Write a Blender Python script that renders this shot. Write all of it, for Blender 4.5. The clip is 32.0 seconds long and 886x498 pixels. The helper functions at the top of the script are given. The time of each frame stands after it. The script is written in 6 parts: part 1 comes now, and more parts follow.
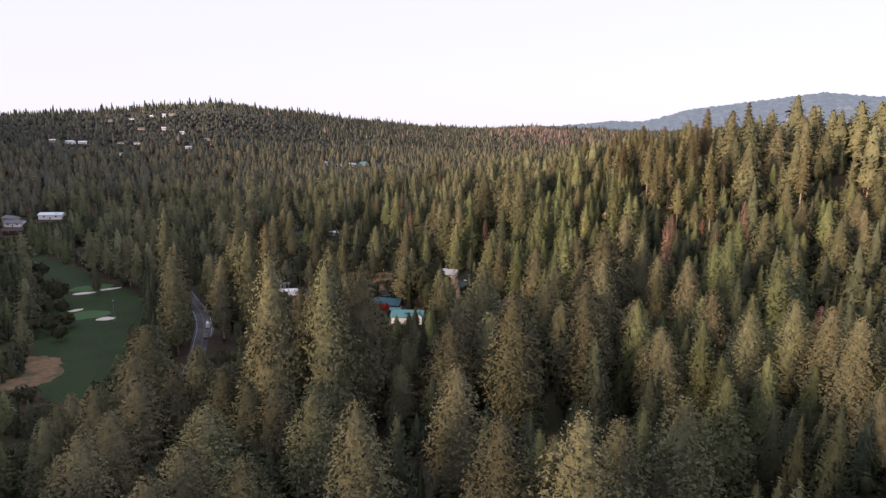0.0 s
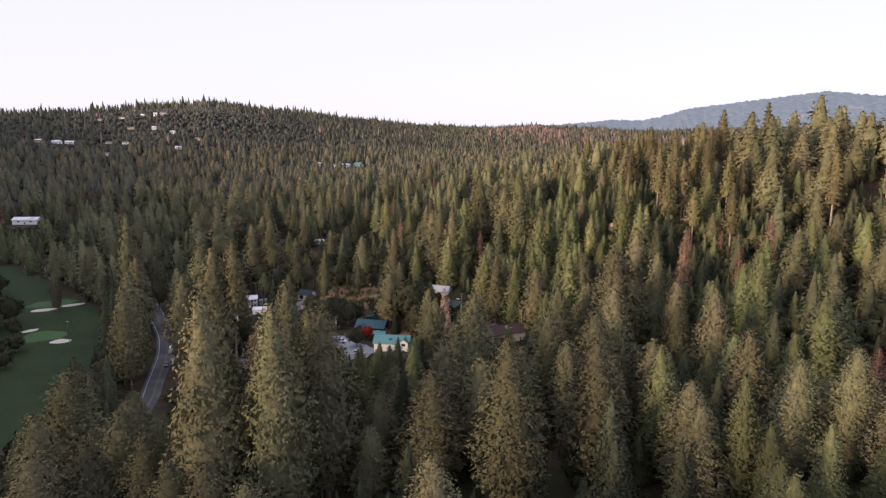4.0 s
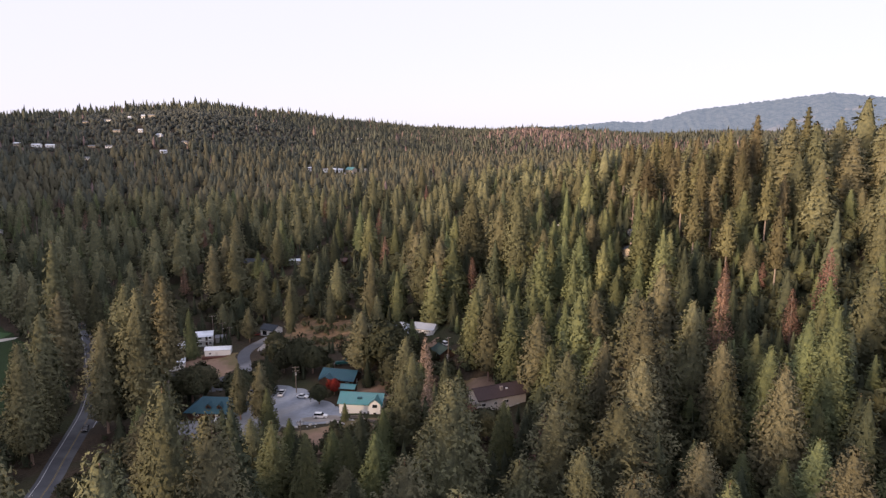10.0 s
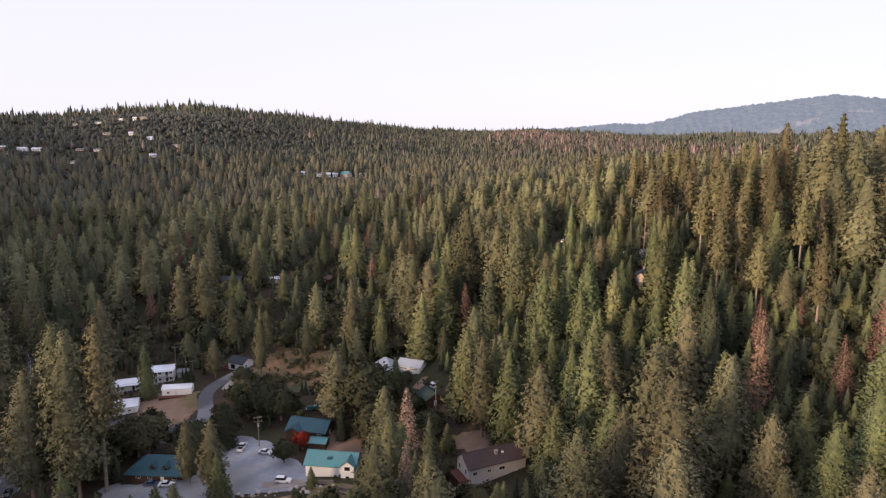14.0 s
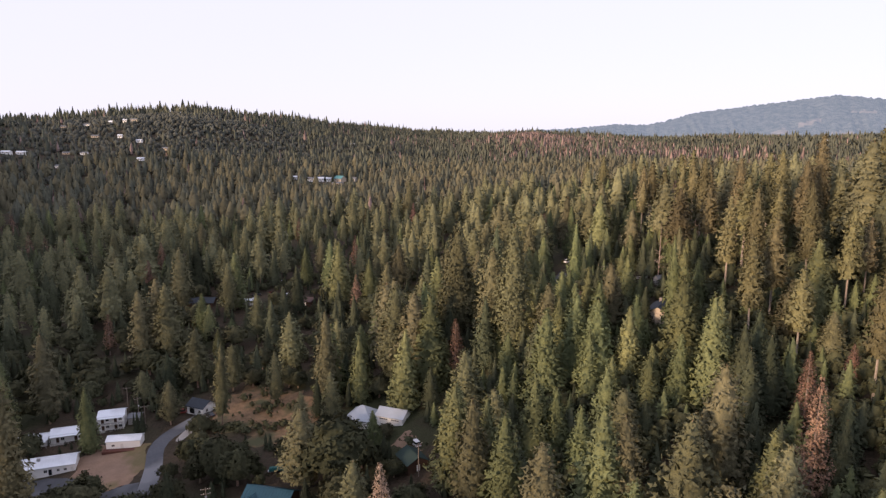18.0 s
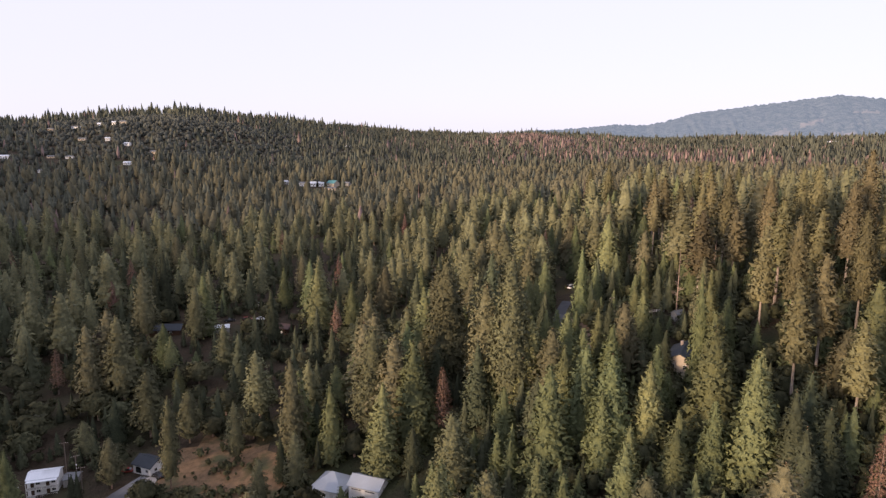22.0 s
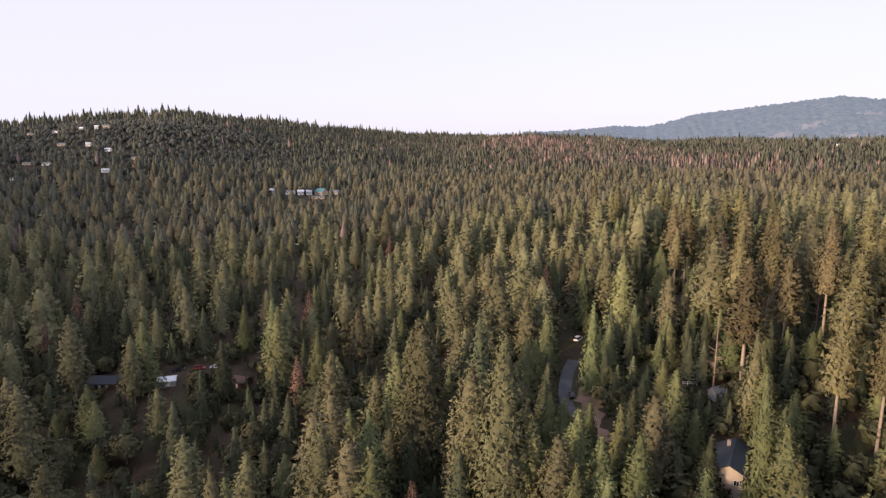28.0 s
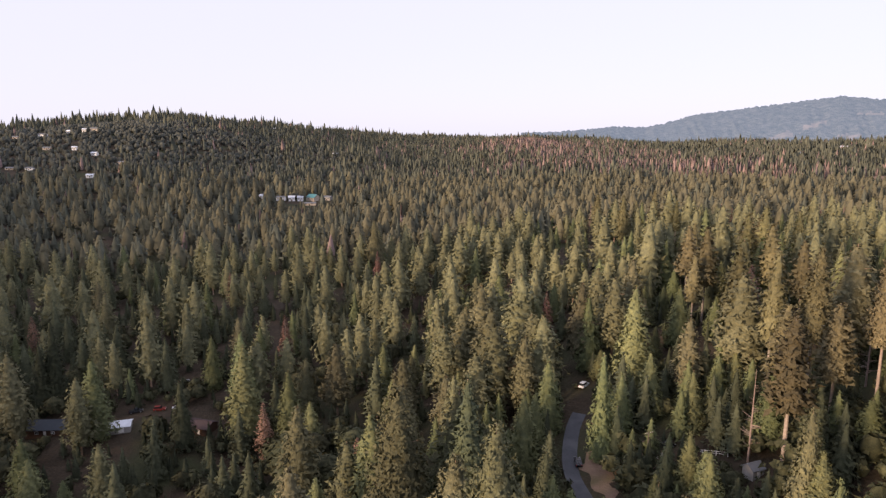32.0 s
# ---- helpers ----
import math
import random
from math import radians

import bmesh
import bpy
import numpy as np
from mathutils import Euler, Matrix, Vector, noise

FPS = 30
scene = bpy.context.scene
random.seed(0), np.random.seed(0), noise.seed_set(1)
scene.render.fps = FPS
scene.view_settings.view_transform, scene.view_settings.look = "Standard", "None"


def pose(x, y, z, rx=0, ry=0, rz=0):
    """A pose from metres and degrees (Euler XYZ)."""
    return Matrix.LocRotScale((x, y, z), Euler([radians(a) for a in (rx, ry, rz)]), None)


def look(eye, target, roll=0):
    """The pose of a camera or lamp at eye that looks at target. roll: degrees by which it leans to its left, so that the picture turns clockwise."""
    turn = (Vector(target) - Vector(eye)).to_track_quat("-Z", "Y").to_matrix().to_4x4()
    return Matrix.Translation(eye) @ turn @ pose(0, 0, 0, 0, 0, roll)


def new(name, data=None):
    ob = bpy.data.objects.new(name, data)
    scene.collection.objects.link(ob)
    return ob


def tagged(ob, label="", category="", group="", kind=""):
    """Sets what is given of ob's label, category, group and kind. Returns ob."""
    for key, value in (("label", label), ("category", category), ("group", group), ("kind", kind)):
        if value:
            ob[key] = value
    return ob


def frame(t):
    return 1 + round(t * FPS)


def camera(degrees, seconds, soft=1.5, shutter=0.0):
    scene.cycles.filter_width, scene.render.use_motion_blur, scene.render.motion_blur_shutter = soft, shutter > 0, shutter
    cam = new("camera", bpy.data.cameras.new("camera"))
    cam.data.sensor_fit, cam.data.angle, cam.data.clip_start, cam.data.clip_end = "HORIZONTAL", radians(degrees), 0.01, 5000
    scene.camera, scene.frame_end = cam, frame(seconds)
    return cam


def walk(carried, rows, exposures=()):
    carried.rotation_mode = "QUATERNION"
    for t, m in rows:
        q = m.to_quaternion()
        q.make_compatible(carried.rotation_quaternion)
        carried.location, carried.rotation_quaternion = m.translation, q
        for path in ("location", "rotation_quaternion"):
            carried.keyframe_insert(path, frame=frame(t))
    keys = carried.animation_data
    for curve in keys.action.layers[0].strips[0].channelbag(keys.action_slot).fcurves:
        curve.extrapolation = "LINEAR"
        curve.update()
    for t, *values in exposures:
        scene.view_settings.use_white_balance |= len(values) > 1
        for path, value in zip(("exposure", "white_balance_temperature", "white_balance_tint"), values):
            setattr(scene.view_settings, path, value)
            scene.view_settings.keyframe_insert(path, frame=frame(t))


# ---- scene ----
cam = camera(68.0, 32.0, soft=1.35)
PATH = [
    (0, pose(-0.51, 0.00, 93.70, 79.766, 0, 6.956) @ pose(0, 0, 0, 0, 0, 0.152)),
    (2, pose(-0.41, 17.25, 94.74, 79.695, 0, 6.925) @ pose(0, 0, 0, 0, 0, 0.172)),
    (4, pose(-0.31, 34.59, 95.80, 79.645, 0, 6.903) @ pose(0, 0, 0, 0, 0, 0.187)),
    (6, pose(-0.20, 52.23, 96.85, 79.653, 0, 6.907) @ pose(0, 0, 0, 0, 0, 0.190)),
    (8, pose(-0.09, 69.98, 98.00, 79.690, 0, 6.925) @ pose(0, 0, 0, 0, 0, 0.193)),
    (10, pose(0.02, 87.72, 99.28, 79.746, 0, 6.953) @ pose(0, 0, 0, 0, 0, 0.215)),
    (12, pose(0.12, 105.47, 100.78, 79.805, 0, 6.979) @ pose(0, 0, 0, 0, 0, 0.236)),
    (14, pose(0.18, 123.18, 102.62, 79.848, 0, 6.992) @ pose(0, 0, 0, 0, 0, 0.241)),
    (16, pose(0.22, 140.90, 104.68, 79.876, 0, 6.991) @ pose(0, 0, 0, 0, 0, 0.238)),
    (18, pose(0.22, 158.71, 106.90, 79.874, 0, 6.972) @ pose(0, 0, 0, 0, 0, 0.233)),
    (20, pose(0.21, 176.46, 109.26, 79.863, 0, 6.942) @ pose(0, 0, 0, 0, 0, 0.218)),
    (22, pose(0.20, 194.03, 111.70, 79.858, 0, 6.906) @ pose(0, 0, 0, 0, 0, 0.178)),
    (24, pose(0.21, 211.40, 114.20, 79.857, 0, 6.866) @ pose(0, 0, 0, 0, 0, 0.137)),
    (26, pose(0.33, 228.55, 116.74, 79.868, 0, 6.825) @ pose(0, 0, 0, 0, 0, 0.122)),
    (28, pose(0.49, 245.39, 119.32, 79.880, 0, 6.780) @ pose(0, 0, 0, 0, 0, 0.109)),
    (30, pose(0.64, 261.67, 121.96, 79.881, 0, 6.724) @ pose(0, 0, 0, 0, 0, 0.081)),
    (32, pose(0.80, 277.76, 124.61, 79.879, 0, 6.664) @ pose(0, 0, 0, 0, 0, 0.050)),
]
walk(cam, PATH, exposures=[(0, 0.83), (10, 0.82), (20, 0.79), (32, 0.76)])

# ---------------------------------------------------------------- dusk light
SUN_HIGH, SUN_FROM = radians(10.5), radians(222.0)
world = bpy.data.worlds.new("dusk_sky")
scene.world = world
world.use_nodes = True
wn = world.node_tree.nodes
sky = wn.new("ShaderNodeTexSky")
sky.sky_type, sky.sun_disc, sky.sun_elevation, sky.sun_rotation = "NISHITA", False, SUN_HIGH, SUN_FROM
sky.air_density, sky.dust_density, sky.ozone_density = 1.0, 0.6, 2.0
veil = wn.new("ShaderNodeMix")          # a thin bright veil of high cloud over the clear sky
veil.data_type = "RGBA"
veil.inputs["Factor"].default_value, veil.inputs["B"].default_value = 0.86, (6.0, 5.75, 6.95, 1)
world.node_tree.links.new(sky.outputs[0], veil.inputs["A"])
world.node_tree.links.new(veil.outputs["Result"], wn["Background"].inputs[0])
wn["Background"].inputs[1].default_value = 0.0985
sun = new("sun", bpy.data.lights.new("sun", "SUN"))
sun.data.energy, sun.data.angle, sun.data.color = 4.5, radians(12), (1.0, 0.705, 0.48)
sun.matrix_world = look((0, 0, 0), (-math.sin(SUN_FROM) * math.cos(SUN_HIGH), -math.cos(SUN_FROM) * math.cos(SUN_HIGH), -math.sin(SUN_HIGH)))


# ---------------------------------------------------------------- materials
def shader(name, colour, colour2=None, rough=0.85, metal=0.0, grain=1.0, spread=0.5, bump=0.0, bump_scale=8.0, per_object=0.0,
           per_island=0.0, thin=0.0, spec=0.2, stain=None, patch=0.0):
    """A procedural material: two tones mixed by noise at two scales, with shifts from object to object and island to island."""
    m = bpy.data.materials.new(name)
    m.use_nodes = True
    nt = m.node_tree
    n, ln = nt.nodes, nt.links.new
    b = n["Principled BSDF"]
    b.inputs["Roughness"].default_value, b.inputs["Metallic"].default_value = rough, metal
    b.inputs["Specular IOR Level"].default_value = spec
    geo = n.new("ShaderNodeTexCoord")
    where = n.new("ShaderNodeNewGeometry")
    big, fine = n.new("ShaderNodeTexNoise"), n.new("ShaderNodeTexNoise")
    big.inputs["Scale"].default_value, fine.inputs["Scale"].default_value = grain, grain * 7.3
    big.inputs["Detail"].default_value = fine.inputs["Detail"].default_value = 4
    ln(where.outputs["Position"], big.inputs["Vector"])
    ln(where.outputs["Position"], fine.inputs["Vector"])
    add = n.new("ShaderNodeMath")
    add.operation = "ADD"
    ln(big.outputs["Fac"], add.inputs[0])
    ln(fine.outputs["Fac"], add.inputs[1])
    ramp = n.new("ShaderNodeMapRange")
    ramp.inputs["From Min"].default_value, ramp.inputs["From Max"].default_value = 1 - spread / 2, 1 + spread / 2
    ln(add.outputs[0], ramp.inputs["Value"])
    mix = n.new("ShaderNodeMix")
    mix.data_type = "RGBA"
    ln(ramp.outputs["Result"], mix.inputs["Factor"])
    mix.inputs["A"].default_value = (*colour, 1)
    mix.inputs["B"].default_value = (*(colour2 or [c * 0.6 for c in colour]), 1)
    out = mix.outputs["Result"]
    if stain:
        st, sr, sm = n.new("ShaderNodeTexNoise"), n.new("ShaderNodeMapRange"), n.new("ShaderNodeMix")
        st.inputs["Scale"].default_value, st.inputs["Detail"].default_value = grain * 0.23, 5
        ln(where.outputs["Position"], st.inputs["Vector"])
        sr.inputs["From Min"].default_value, sr.inputs["From Max"].default_value = 0.48, 0.62
        ln(st.outputs["Fac"], sr.inputs["Value"])
        sm.data_type = "RGBA"
        ln(sr.outputs["Result"], sm.inputs["Factor"])
        ln(out, sm.inputs["A"])
        sm.inputs["B"].default_value = (*stain, 1)
        out = sm.outputs["Result"]
    if per_object or per_island:
        info = n.new("ShaderNodeObjectInfo")
        hsv = n.new("ShaderNodeHueSaturation")
        val, hue = n.new("ShaderNodeMapRange"), n.new("ShaderNodeMapRange")
        tot = n.new("ShaderNodeMath")
        tot.operation = "MULTIPLY"
        val.inputs["To Min"].default_value, val.inputs["To Max"].default_value = 1 - per_object, 1 + per_object
        ln(info.outputs["Random"], val.inputs["Value"])
        isl = n.new("ShaderNodeMapRange")
        isl.inputs["To Min"].default_value, isl.inputs["To Max"].default_value = 1 - per_island, 1 + per_island
        ln(where.outputs["Random Per Island"], isl.inputs["Value"])
        ln(val.outputs["Result"], tot.inputs[0])
        ln(isl.outputs["Result"], tot.inputs[1])
        last = tot.outputs[0]
        if patch:                        # stands of lighter and darker growth
            pn, pm, pt = n.new("ShaderNodeTexNoise"), n.new("ShaderNodeMapRange"), n.new("ShaderNodeMath")
            pn.inputs["Scale"].default_value, pn.inputs["Detail"].default_value = 0.075, 1
            ln(where.outputs["Position"], pn.inputs["Vector"])
            pm.inputs["From Min"].default_value, pm.inputs["From Max"].default_value = 0.33, 0.67
            pm.inputs["To Min"].default_value, pm.inputs["To Max"].default_value = 1 - patch, 1 + patch
            ln(pn.outputs["Fac"], pm.inputs["Value"])
            pt.operation = "MULTIPLY"
            ln(last, pt.inputs[0])
            ln(pm.outputs["Result"], pt.inputs[1])
            last = pt.outputs[0]
        ln(last, hsv.inputs["Value"])
        spin = n.new("ShaderNodeMath")
        spin.operation = "FRACT"
        mul = n.new("ShaderNodeMath")
        mul.operation = "MULTIPLY"
        mul.inputs[1].default_value = 7.31
        ln(info.outputs["Random"], mul.inputs[0])
        ln(mul.outputs[0], spin.inputs[0])
        hue.inputs["To Min"].default_value, hue.inputs["To Max"].default_value = 0.5 - 0.07 * per_object, 0.5 + 0.07 * per_object
        ln(spin.outputs[0], hue.inputs["Value"])
        ln(hue.outputs["Result"], hsv.inputs["Hue"])
        ln(out, hsv.inputs["Color"])
        out = hsv.outputs["Color"]
    ln(out, b.inputs["Base Color"])
    if bump:
        tex, bp = n.new("ShaderNodeTexNoise"), n.new("ShaderNodeBump")
        tex.inputs["Scale"].default_value, tex.inputs["Detail"].default_value = bump_scale, 5
        ln(where.outputs["Position"], tex.inputs["Vector"])
        ln(tex.outputs["Fac"], bp.inputs["Height"])
        bp.inputs["Strength"].default_value, bp.inputs["Distance"].default_value = bump, 1.0 / bump_scale
        ln(bp.outputs["Normal"], b.inputs["Normal"])
    if thin:
        tr, ms = n.new("ShaderNodeBsdfTranslucent"), n.new("ShaderNodeMixShader")
        ln(out, tr.inputs["Color"])
        ms.inputs["Fac"].default_value = thin
        ln(b.outputs[0], ms.inputs[1])
        ln(tr.outputs[0], ms.inputs[2])
        ln(ms.outputs[0], n["Material Output"].inputs["Surface"])
    n.remove(geo)
    return m


FOLIAGE = dict(rough=0.8, spread=0.45, thin=0.15, spec=0.12, patch=0.16)
M_PINE = shader("pine_needles", (0.168, 0.162, 0.088), (0.080, 0.084, 0.054), grain=0.75, per_object=0.30, per_island=0.10, **FOLIAGE)
M_TALLPINE = shader("ridge_pine_needles", (0.166, 0.150, 0.078), (0.078, 0.075, 0.046), grain=0.75, per_object=0.30, per_island=0.10, **FOLIAGE)
M_CEDAR = shader("cedar_sprays", (0.166, 0.180, 0.082), (0.082, 0.098, 0.055), grain=0.75, per_object=0.30, per_island=0.10, **FOLIAGE)
M_FIR = shader("fir_needles", (0.082, 0.094, 0.056), (0.042, 0.052, 0.034), grain=0.75, per_object=0.30, per_island=0.10, **FOLIAGE)
M_OAK = shader("oak_leaves", (0.088, 0.088, 0.048), (0.038, 0.043, 0.026), grain=0.75, per_object=0.3, per_island=0.2, **FOLIAGE)
M_DEAD = shader("dead_needles", (0.235, 0.138, 0.105), (0.135, 0.088, 0.070), grain=0.4, per_object=0.25, per_island=0.3, **FOLIAGE)
M_PALE = shader("bleached_needles", (0.46, 0.35, 0.27), (0.30, 0.22, 0.165), grain=0.4, per_object=0.1, per_island=0.3, **FOLIAGE)
M_MAPLE = shader("maple_red_leaves", (0.30, 0.035, 0.025), (0.17, 0.03, 0.02), grain=0.8, per_island=0.3, **FOLIAGE)
# far conifer, pine and oak greens are greyed to stand in for haze
M_FARWOOD = shader("hazed_far_conifers", (0.108, 0.114, 0.086), (0.070, 0.078, 0.062), grain=0.02, per_island=0.16, rough=0.85, spread=0.5, spec=0.1)
M_FARPINE = shader("hazed_far_pines", (0.134, 0.126, 0.080), (0.084, 0.082, 0.057), grain=0.02, per_island=0.16, rough=0.85, spread=0.5, spec=0.1)
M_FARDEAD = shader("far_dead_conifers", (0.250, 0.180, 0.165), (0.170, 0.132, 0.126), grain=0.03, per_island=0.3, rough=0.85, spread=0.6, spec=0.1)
M_FAROAK = shader("hazed_far_oaks", (0.086, 0.090, 0.076), (0.056, 0.061, 0.054), grain=0.03, per_island=0.35, rough=0.85, spread=0.6, spec=0.1)
M_BARK = shader("pine_bark", (0.36, 0.26, 0.20), (0.21, 0.15, 0.115), grain=2.0, bump=0.8, bump_scale=5.0, per_object=0.2, rough=0.9)
M_TALLBARK = shader("pale_ridge_pine_bark", (0.34, 0.29, 0.25), (0.22, 0.18, 0.155), grain=1.6, bump=0.8, bump_scale=5.0, per_object=0.15, rough=0.9)
M_SNAG = shader("grey_dead_wood", (0.27, 0.21, 0.185), (0.16, 0.125, 0.11), grain=2.0, bump=0.5, per_object=0.2, rough=0.9)
M_DUFF = shader("forest_floor", (0.066, 0.048, 0.033), (0.032, 0.027, 0.018), grain=0.12, spread=0.6, bump=0.6, bump_scale=1.2, rough=0.95, stain=(0.04, 0.045, 0.022))
M_SOIL = shader("dry_soil", (0.270, 0.185, 0.135), (0.185, 0.125, 0.09), grain=0.3, spread=0.7, bump=0.5, bump_scale=2.0, rough=0.95, stain=(0.14, 0.115, 0.06))
M_DRYGRASS = shader("dry_meadow", (0.235, 0.150, 0.088), (0.115, 0.080, 0.046), grain=0.5, spread=0.45, bump=0.7, bump_scale=3.0, rough=0.95, stain=(0.075, 0.076, 0.040))
M_DRYFIELD = shader("pale_dry_field", (0.34, 0.29, 0.22), (0.26, 0.22, 0.16), grain=0.03, rough=0.95)
M_TURF = shader("golf_turf", (0.024, 0.046, 0.013), (0.017, 0.032, 0.010), grain=0.06, spread=0.6, bump=0.3, bump_scale=4.0, rough=0.9, stain=(0.032, 0.052, 0.020))
M_GREEN = shader("putting_green", (0.060, 0.115, 0.045), (0.05, 0.10, 0.04), grain=0.1, rough=0.9)
M_SAND = shader("bunker_sand", (0.60, 0.57, 0.50), (0.5, 0.47, 0.42), grain=0.6, rough=0.95)
M_ASPHALT = shader("asphalt", (0.082, 0.087, 0.098), (0.060, 0.063, 0.071), grain=0.4, spread=0.7, bump=0.2, bump_scale=9.0, rough=0.85, stain=(0.105, 0.11, 0.12))
M_LOT = shader("worn_pale_asphalt", (0.30, 0.33, 0.375), (0.21, 0.228, 0.26), grain=0.10, spread=0.6, bump=0.2, bump_scale=9.0, rough=0.85, stain=(0.16, 0.168, 0.182))
M_DRIVE = shader("grey_drive_asphalt", (0.100, 0.107, 0.124), (0.072, 0.077, 0.089), grain=0.2, spread=0.7, bump=0.2, bump_scale=9.0, rough=0.85, stain=(0.185, 0.19, 0.205))
M_GREENROOF = shader("dark_green_shingles", (0.030, 0.050, 0.046), (0.020, 0.034, 0.032), grain=1.0, spread=0.9, bump=0.3, rough=0.85)
M_GRAVEL = shader("pale_gravel", (0.36, 0.35, 0.34), (0.26, 0.25, 0.24), grain=0.5, spread=0.8, bump=0.4, bump_scale=6.0, rough=0.95, stain=(0.22, 0.20, 0.18))
M_LINE = shader("road_paint_white", (0.52, 0.53, 0.54), (0.34, 0.34, 0.35), grain=2.0, rough=0.7)
M_YELLOW = shader("road_paint_yellow", (0.26, 0.19, 0.07), (0.17, 0.13, 0.07), grain=2.0, rough=0.7)
M_WHITE = shader("white_boards", (0.87, 0.87, 0.86), (0.80, 0.80, 0.785), grain=0.5, spread=1.2, bump=0.15, bump_scale=6.0, rough=0.7)
M_CREAM = shader("cream_stucco", (0.50, 0.43, 0.35), (0.42, 0.36, 0.29), grain=0.6, spread=1.0, bump=0.2, bump_scale=9.0, rough=0.85)
M_PALEWALL = shader("pale_beige_siding", (0.64, 0.585, 0.53), (0.55, 0.50, 0.45), grain=0.6, spread=1.0, bump=0.15, bump_scale=8.0, rough=0.8)
M_BROWNWALL = shader("brown_log_wall", (0.085, 0.050, 0.034), (0.055, 0.034, 0.024), grain=0.9, bump=0.4, bump_scale=3.0, rough=0.85)
M_GREYWALL = shader("grey_boards", (0.33, 0.32, 0.30), (0.25, 0.24, 0.23), grain=0.7, rough=0.8)
M_TEAL = shader("teal_metal_roof", (0.115, 0.265, 0.280), (0.085, 0.215, 0.235), grain=0.5, spread=0.9, rough=0.45, metal=0.25, spec=0.5, stain=(0.075, 0.26, 0.26))
M_BLUETEAL = shader("dark_teal_metal_roof", (0.022, 0.082, 0.112), (0.016, 0.060, 0.084), grain=0.5, spread=0.9, rough=0.45, metal=0.25, spec=0.5)
M_BROWNROOF = shader("brown_shingles", (0.090, 0.064, 0.062), (0.058, 0.042, 0.042), grain=1.2, spread=0.9, bump=0.4, bump_scale=5.0, rough=0.9)
M_GREYROOF = shader("grey_shingles", (0.20, 0.21, 0.225), (0.14, 0.15, 0.16), grain=1.0, spread=0.9, bump=0.3, bump_scale=5.0, rough=0.85)
M_DARKROOF = shader("slate_shingles", (0.050, 0.060, 0.072), (0.034, 0.040, 0.050), grain=1.0, spread=0.9, bump=0.3, rough=0.8)
M_WHITEROOF = shader("white_metal_roof", (0.74, 0.78, 0.84), (0.64, 0.68, 0.74), grain=0.4, spread=1.0, rough=0.5, spec=0.4, stain=(0.52, 0.56, 0.61))
M_PALEROOF = shader("pale_blue_grey_roof", (0.42, 0.46, 0.52), (0.34, 0.375, 0.425), grain=0.6, spread=0.9, bump=0.2, bump_scale=5.0, rough=0.7, stain=(0.37, 0.40, 0.44))
M_TRIM = shader("white_trim", (0.76, 0.75, 0.73), (0.68, 0.67, 0.65), grain=2.0, rough=0.6)
M_CONCRETE = shader("concrete", (0.40, 0.39, 0.37), (0.30, 0.29, 0.28), grain=0.7, spread=0.9, bump=0.2, rough=0.9)
M_BRICK = shader("chimney_brick", (0.36, 0.31, 0.28), (0.25, 0.2, 0.18), grain=2.0, bump=0.4, rough=0.9)
M_POLE = shader("weathered_pole", (0.20, 0.165, 0.14), (0.13, 0.11, 0.095), grain=3.0, rough=0.9)
M_STEEL = shader("galvanised_steel", (0.45, 0.46, 0.47), (0.36, 0.37, 0.38), grain=3.0, rough=0.45, metal=0.8)
M_GLASS = shader("dark_window_glass", (0.018, 0.022, 0.028), (0.012, 0.014, 0.018), grain=0.5, rough=0.06, spec=0.6)
M_RUBBER = shader("tyre_rubber", (0.02, 0.02, 0.02), (0.015, 0.015, 0.015), grain=5.0, rough=0.9)
M_CARWHITE = shader("white_car_paint", (0.74, 0.75, 0.77), (0.70, 0.71, 0.73), grain=0.5, rough=0.25, spec=0.5)
M_CARDARK = shader("black_car_paint", (0.02, 0.022, 0.027), (0.03, 0.03, 0.034), grain=0.5, rough=0.25, spec=0.5)
M_CARBLUE = shader("blue_car_paint", (0.05, 0.09, 0.15), (0.04, 0.07, 0.12), grain=0.5, rough=0.25, spec=0.5)
M_CARRED = shader("red_car_paint", (0.22, 0.03, 0.025), (0.18, 0.03, 0.025), grain=0.5, rough=0.3, spec=0.5)
M_DECK = shader("weathered_red_deck", (0.13, 0.055, 0.042), (0.09, 0.04, 0.032), grain=1.5, rough=0.85)
M_LAMP = shader("lamp_head", (0.6, 0.6, 0.58), (0.5, 0.5, 0.5), grain=3.0, rough=0.4)
M_TARP = shader("green_blue_tarp", (0.04, 0.16, 0.15), (0.03, 0.11, 0.11), grain=0.9, bump=0.6, bump_scale=1.5, rough=0.6)
def haze_glow(m, colour, strength):
    """Gives a distant backdrop an emission that stands in for haze."""
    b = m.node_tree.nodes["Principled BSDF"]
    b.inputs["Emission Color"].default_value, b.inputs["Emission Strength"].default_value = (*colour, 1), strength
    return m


# blue-grey tones and bluish emission put haze into both mountain materials
M_MOUNTBARE = shader("hazed_mountain_bare_soil", (0.165, 0.148, 0.148), (0.095, 0.10, 0.105), grain=0.03, spread=0.5, rough=0.95, spec=0.05)
haze_glow(M_MOUNTBARE, (0.56, 0.68, 0.92), 0.15)
M_MOUNT = shader("hazed_mountain_woods", (0.100, 0.110, 0.120), (0.048, 0.062, 0.074), grain=0.03, spread=0.35, rough=0.95, spec=0.05, bump=0.8, bump_scale=0.05)
haze_glow(M_MOUNT, (0.56, 0.68, 0.92), 0.15)

